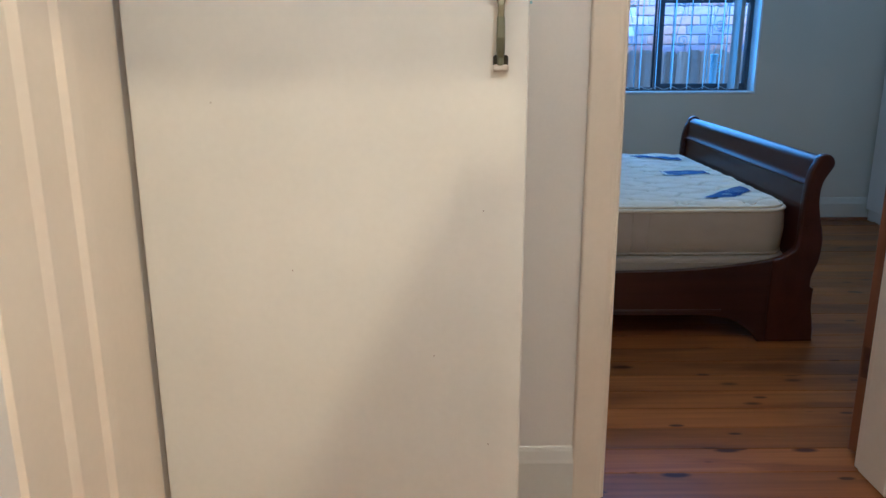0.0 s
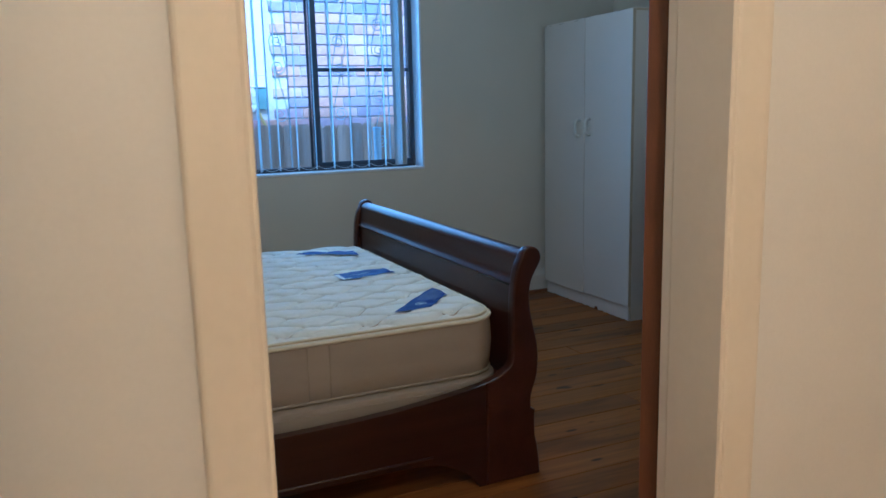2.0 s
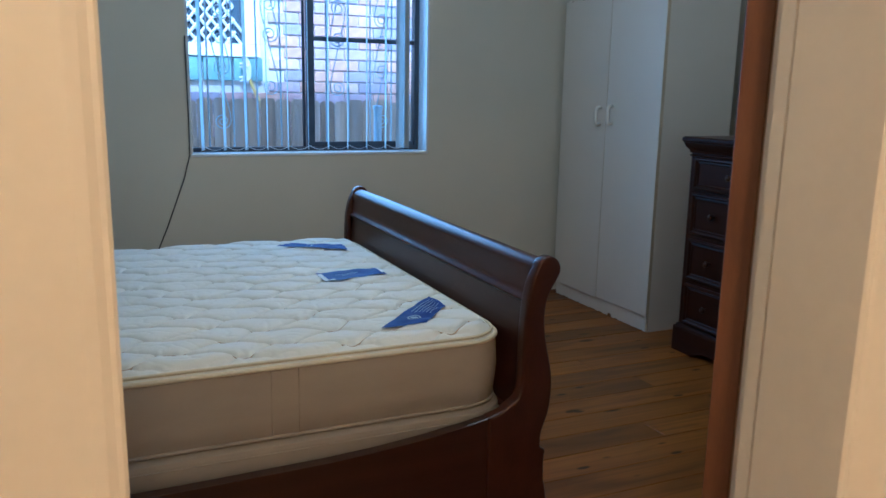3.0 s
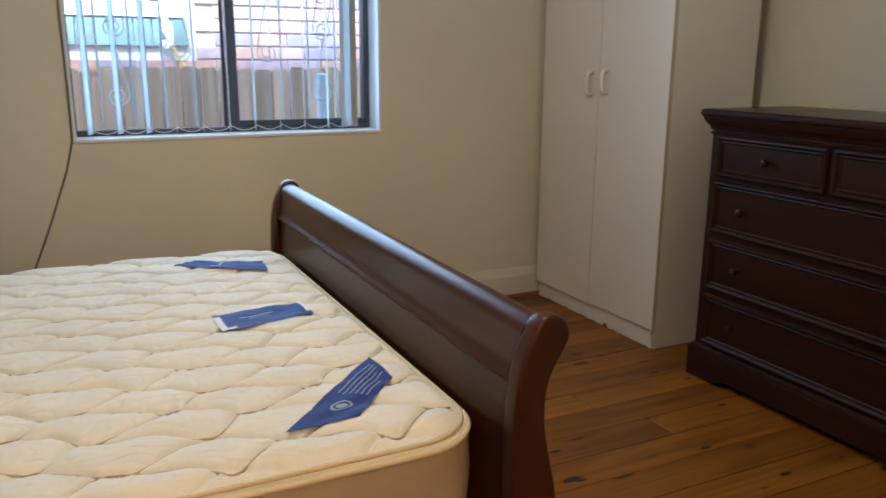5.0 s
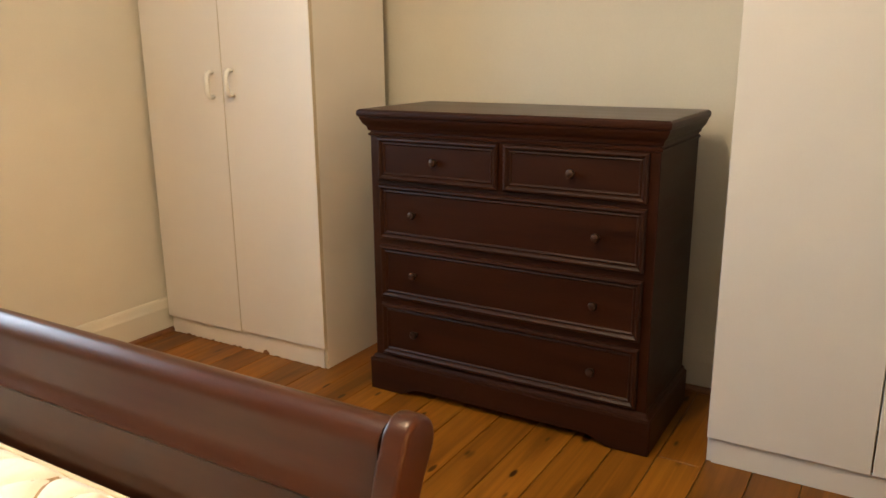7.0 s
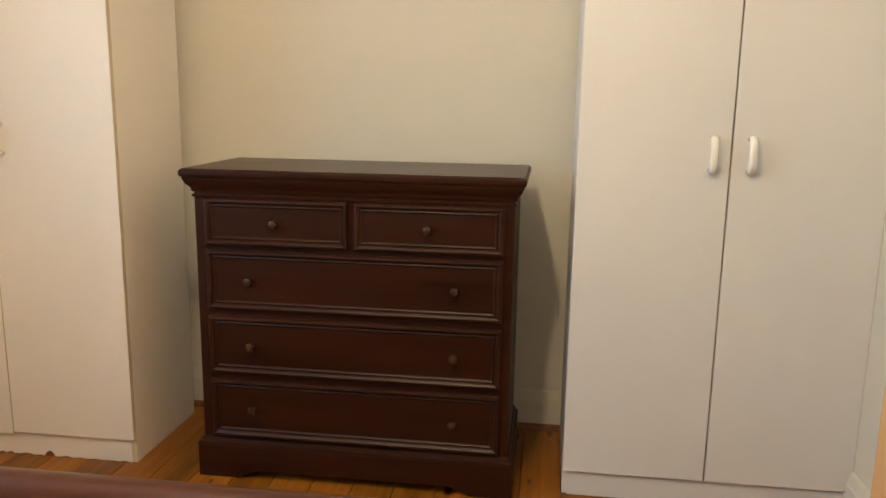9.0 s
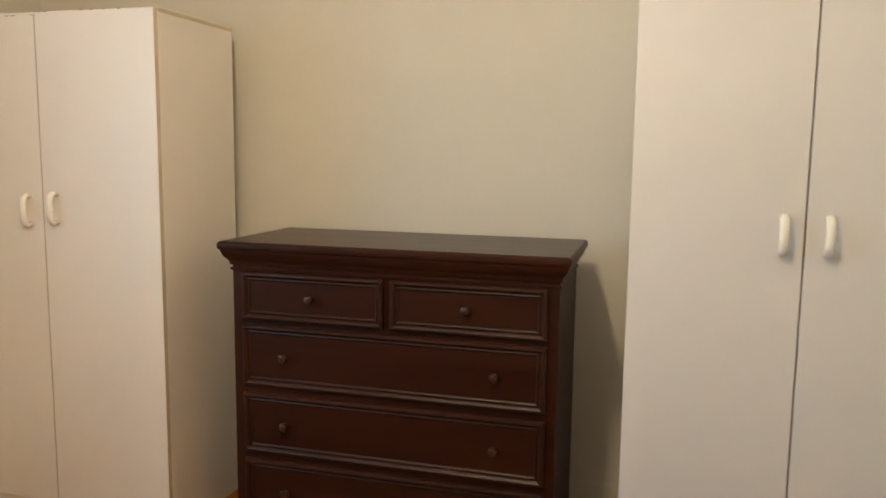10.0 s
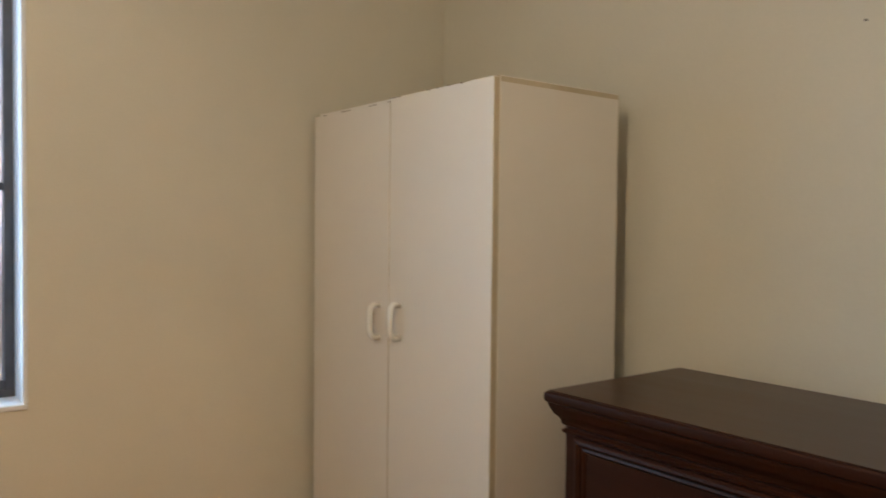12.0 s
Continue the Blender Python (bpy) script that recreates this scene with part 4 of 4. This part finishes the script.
def wardrobe(y0, y1, xf, xb, h, group_label, drop, M_PANEL):
    """Two-door white wardrobe, doors towards -x."""
    w = thing("wardrobe", group_label, "wardrobe", ((xf + xb) / 2, (y0 + y1) / 2, 0), "wardrobes")
    ox, oy = -(xf + xb) / 2, -(y0 + y1) / 2
    ym, f, gap = (y0 + y1) / 2, xf + 0.018, 0.0014 if drop else 0.0025
    def add(name, b, mat, parent=w, label="", smooth=False):
        b.transform(Matrix.Translation((ox, oy, 0)))
        return part(name, b, mat, parent, label, smooth)
    add("side_panel", boxed(f + 0.002, xb, y0, y0 + 0.016, 0.0, h, 0.001), M_PANEL)
    add("side_panel", boxed(f + 0.002, xb, y1 - 0.016, y1, 0.0, h, 0.001), M_PANEL)
    add("top_panel", boxed(f + 0.002, xb, y0 + 0.016, y1 - 0.016, h - 0.016, h - 0.001), M_PANEL)
    add("back_panel", boxed(xb - 0.004, xb - 0.001, y0 + 0.016, y1 - 0.016, 0.02, h - 0.016), M_PANEL)
    add("plinth", boxed(xf + 0.012, xf + 0.026, y0 + 0.016, y1 - 0.016, 0.0, 0.085, 0.001), M_PANEL)
    add("edge_strip", boxed(f - 0.001, f + 0.0015, y0 + 0.0005, y0 + 0.016, 0.0, h - 0.001), M_EDGE, w, "yellowed edge band")
    add("edge_strip", boxed(f + 0.004, xb - 0.002, y0 - 0.0006, y0 + 0.0004, h - 0.015, h - 0.002), M_EDGE, w, "yellowed edge band")
    if drop:
        cr, cy = random.Random(9), y0 + 0.03
        while cy < y1 - 0.05:
            notch = abs(cy - ym + 0.14) < 0.022
            cw, ch = (0.040, 0.021) if notch else (cr.uniform(0.015, 0.055), cr.uniform(0.002, 0.008))
            chips = bmesh.new()
            v = [chips.verts.new((xf + 0.0105, cy + u * cw, z)) for u, z in ((0, 0.0), (1, 0.0), (0.8, ch * 0.7), (0.45, ch), (0.15, ch * 0.6))]
            u = [chips.verts.new((p.co.x + 0.0012, p.co.y, p.co.z)) for p in v]
            chips.faces.new(v)
            chips.faces.new(u[::-1])
            for q in range(5):
                chips.faces.new((v[q], v[(q + 1) % 5], u[(q + 1) % 5], u[q]))
            cy += cw + cr.uniform(0.0, 0.03)
            add("chip", chips, M_BROWN, w, "swollen brown chipboard along the plinth")
    for k, (a, b) in enumerate(((y0 + 0.001, ym - gap), (ym + gap, y1 - 0.001))):
        dz = drop if k else 0.0
        d = add("door", boxed(xf, f, a, b, 0.088 - dz, h - 0.004 - dz, 0.0015), M_PANEL)
        d["label"] = "flat white door"
        add("edge_band", boxed(xf + 0.0005, f - 0.0005, a - 0.0008, a + 0.0003, 0.09 - dz, h - 0.006 - dz), M_EDGE, d, "yellowed edge band")
        wear = random.Random(21 + k + int(100 * y0))
        for q in range(7):
            cy = (b - 0.004 if k == 0 else a + 0.004) if q == 0 else wear.uniform(a + 0.02, b - 0.02)
            cw, ch = wear.uniform(0.004, 0.012), wear.uniform(0.0012, 0.0030)
            top = h - 0.004 - dz
            add("chip", prism([(cy - cw, top + 0.0004), (cy + cw, top + 0.0004), (cy + 0.5 * cw, top - ch), (cy - 0.6 * cw, top - 0.7 * ch)], "x", xf - 0.0006, xf + 0.004), M_CHIP, d, "worn chip in the door edge")
        hy = ym - 0.055 if k == 0 else ym + 0.055
        hb = bmesh.new()
        z0, z1 = 1.088 - dz, 1.196 - dz
        tube(hb, [(xf + 0.001, hy, z0 + 0.006), (xf - 0.018, hy, z0 + 0.004), (xf - 0.029, hy, z0 + 0.014), (xf - 0.033, hy, z0 + 0.03), (xf - 0.033, hy, z1 - 0.03), (xf - 0.029, hy, z1 - 0.014),
                  (xf - 0.018, hy, z1 - 0.004), (xf + 0.001, hy, z1 - 0.006)], 0.0085, sides=10)
        for v in hb.verts:
            v.co.y = hy + (v.co.y - hy) * 1.4
        add("handle", hb, M_HANDLE, d, "ivory plastic bow handle", True)
    return w


wardrobe(6.092, 7.018, 3.690, 4.160, 1.80, "white two-door melamine wardrobe in the corner by the window", 0.009, M_MELAMINE)
wardrobe(3.690, 4.594, 3.715, 4.185, 1.805, "white two-door melamine wardrobe beside the doorway wall", 0.0, M_MELAMINE_COOL)

# ---- chest of drawers ----
chest = thing("chest_of_drawers", "dark mahogany chest with two short and three long drawers", "chest of drawers", (3.9, 5.30, 0))
CH = Matrix.Translation((-3.9, -5.30, 0))
CY0, CY1, CF, CB = 4.777, 5.818, 3.672, 4.125


def chest_part(name, bm, material, parent=chest, label="", smooth=False):
    bm.transform(CH)
    return part(name, bm, material, parent, label, smooth)


def mitred(prof):
    """A moulding round front and both sides: (overhang, z) pairs swept round the case with mitred corners."""
    bm = bmesh.new()
    rings = []
    for o, z in prof:
        rings.append([bm.verts.new(p) for p in ((CB, CY0 - o, z), (CF - o, CY0 - o, z), (CF - o, CY1 + o, z), (CB, CY1 + o, z))])
    for A, B in zip(rings, rings[1:]):
        for k in range(3):
            bm.faces.new((A[k], A[k + 1], B[k + 1], B[k]))
    bm.faces.new(rings[0])
    bm.faces.new(rings[-1][::-1])
    bm.faces.new([r[0] for r in rings] + [r[3] for r in rings[::-1]])
    return bm


chest_part("carcass", boxed(CF, CB, CY0, CY1, 0.10, 1.0, 0.002), M_MAHOG)
chest_part("top", mitred([(0.0, 0.985), (0.006, 0.988), (0.008, 0.998), (0.012, 1.004), (0.020, 1.012), (0.025, 1.024), (0.028, 1.031), (0.028, 1.035), (0.033, 1.038), (0.035, 1.046), (0.034, 1.056), (0.030, 1.060)]), M_MAHOG, chest, "", 25)
chest_part("top_board", boxed(CF - 0.028, CB - 0.002, CY0 - 0.028, CY1 + 0.028, 1.060, 1.0625, 0.001), M_MAHOG_TOP, chest, "lacquered top with a soft sheen")
foot = [(CY0 - 0.018, 0), (CY0 + 0.12, 0), (CY0 + 0.135, 0.012), (CY0 + 0.16, 0.020), (CY0 + 0.19, 0.034), (CY1 - 0.19, 0.034), (CY1 - 0.16, 0.020), (CY1 - 0.135, 0.012), (CY1 - 0.12, 0), (CY1 + 0.018, 0), (CY1 + 0.018, 0.118), (CY0 - 0.018, 0.118)]
chest_part("plinth", prism(foot, "x", CF - 0.018, CF - 0.003, 0.003), M_MAHOG)
for ya, yb in ((CY0 - 0.018, CY0 - 0.001), (CY1 + 0.001, CY1 + 0.018)):
    chest_part("plinth_side", boxed(CF - 0.003, CB, ya, yb, 0, 0.118, 0.003), M_MAHOG)
chest_part("plinth_cap", mitred([(0.018, 0.1185), (0.017, 0.124), (0.010, 0.128), (0.006, 0.138), (0.0, 0.142)]), M_MAHOG)
chest_part("frieze_bead", mitred([(0.0, 0.968), (0.005, 0.970), (0.006, 0.976), (0.0, 0.980)]), M_MAHOG)


def drawer(y0, y1, z0, z1, knobs):
    d = chest_part("drawer", boxed(CF - 0.004, CF + 0.012, y0 + 0.012, y1 - 0.012, z0 + 0.012, z1 - 0.012, 0.001), M_MAHOG)
    fr = bmesh.new()
    rings = []
    for i, x in ((0.0, CF + 0.001), (0.0, CF - 0.010), (0.004, CF - 0.016), (0.010, CF - 0.017), (0.016, CF - 0.012), (0.019, CF - 0.007), (0.024, CF - 0.009), (0.028, CF - 0.006), (0.030, CF - 0.003)):
        rings.append([fr.verts.new((x, y, z)) for y, z in ((y0 + i, z0 + i), (y1 - i, z0 + i), (y1 - i, z1 - i), (y0 + i, z1 - i))])
    for A, B in zip(rings, rings[1:]):
        for k in range(4):
            fr.faces.new((A[k], A[(k + 1) % 4], B[(k + 1) % 4], B[k]))
    chest_part("moulding", fr, M_MOULD, d)
    for ky in knobs:
        kb = bmesh.new()
        lathe(kb, [(0.007, 0), (0.0055, 0.010), (0.0075, 0.014), (0.0135, 0.018), (0.0150, 0.023), (0.0125, 0.029), (0.005, 0.032)], pose(CF - 0.003, ky, (z0 + z1) / 2, 0, -90, 0), 16)
        chest_part("knob", kb, M_KNOB, d, "small round bronzed knob", 40)


drawer(5.305, 5.782, 0.813, 0.967, (5.545,))
drawer(4.808, 5.285, 0.813, 0.967, (5.047,))
for z0, z1 in ((0.598, 0.797), (0.376, 0.574), (0.151, 0.352)):
    drawer(4.808, 5.782, z0, z1, (5.635, 4.958))

# ---- small fixtures ----
nb = bmesh.new()
lathe(nb, [(0.0016, 0), (0.0016, 0.005), (0.0032, 0.006), (0.003, 0.0075)], pose(X1, 5.462, 1.90, 0, -90, 0), 8)
tagged(part("nail", nb, M_BLACK), "small dark nail driven into the bedroom wall", "nail")
# The second fixture is unseen, added only to carry the hall's fill lamp.
for nm, x, y, lab in (("ceiling_light", 2.10, 5.12, "round glass ceiling light lit in the bedroom"), ("ceiling_light", 0.98, 1.90, "unseen round glass ceiling light added for the hall fill"), ("ceiling_light", 1.41, -0.08, "round glass ceiling light lit beyond the hall doorway")):
    cl = thing(nm, lab, "ceiling light", (x, y, CEIL), "ceiling lights")
    b = bmesh.new()
    lathe(b, [(0.13, -0.025), (0.14, -0.02), (0.14, 0.0)], pose(0, 0, 0), 24)
    part("pan", b, M_NWHITE, cl)
    b = bmesh.new()
    lathe(b, [(0.02, -0.10), (0.07, -0.092), (0.11, -0.065), (0.128, -0.026)], pose(0, 0, 0), 24)
    part("shade", b, M_SHADE, cl, "glowing opal glass shade", True)

# ---- floorboards and bricks ----
rng = random.Random(4)
PITCH = 0.1401
y = 3.613 - 35 * PITCH
while y < Y1:
    a, b = y + 0.0013, min(y + PITCH - 0.0013, Y1 + 0.02)
    x = X0
    hall = y + PITCH / 2 < HY
    end = 2.40 if hall else X1
    while x < end - 0.01 and b > -1.4:
        n = min(end, x + rng.choice((4.6, 3.9, 3.6, 5.0)) - (rng.random() if x == X0 else 0))
        if end - n < 0.5:
            n = end
        dz = rng.uniform(-0.0012, 0.0)
        part("floorboard", boxed(x + 0.0008, n - 0.0008, a, b, -0.022, dz, 0.0012), M_BOARD, floor)
        x = n
    y += PITCH

bw, bh, pitch_x, pitch_z = 0.230, 0.076, 0.240, 0.086
bmb = boxed(-bw / 2, bw / 2, -0.012, 0.012, -bh / 2, bh / 2, 0.004)
first = part("brick", bmb, M_BRICK, house)
placed = 0
for j in range(0, 24):
    z = 0.839 + j * pitch_z
    for i in range(12):
        x = 1.10 + i * pitch_x + (0.12 if j % 2 else 0)
        if NX0 - 0.1 < x < NX1 + 0.115 and NZ0 - 0.19 < z + 0.043 and z - 0.043 < NZ1:
            continue
        q = first if placed == 0 else new("brick", first.data)
        q.parent = house
        q.matrix_basis = pose(x, rng.uniform(-0.002, 0.002), z, 0, rng.uniform(-0.3, 0.3), 0)
        placed += 1
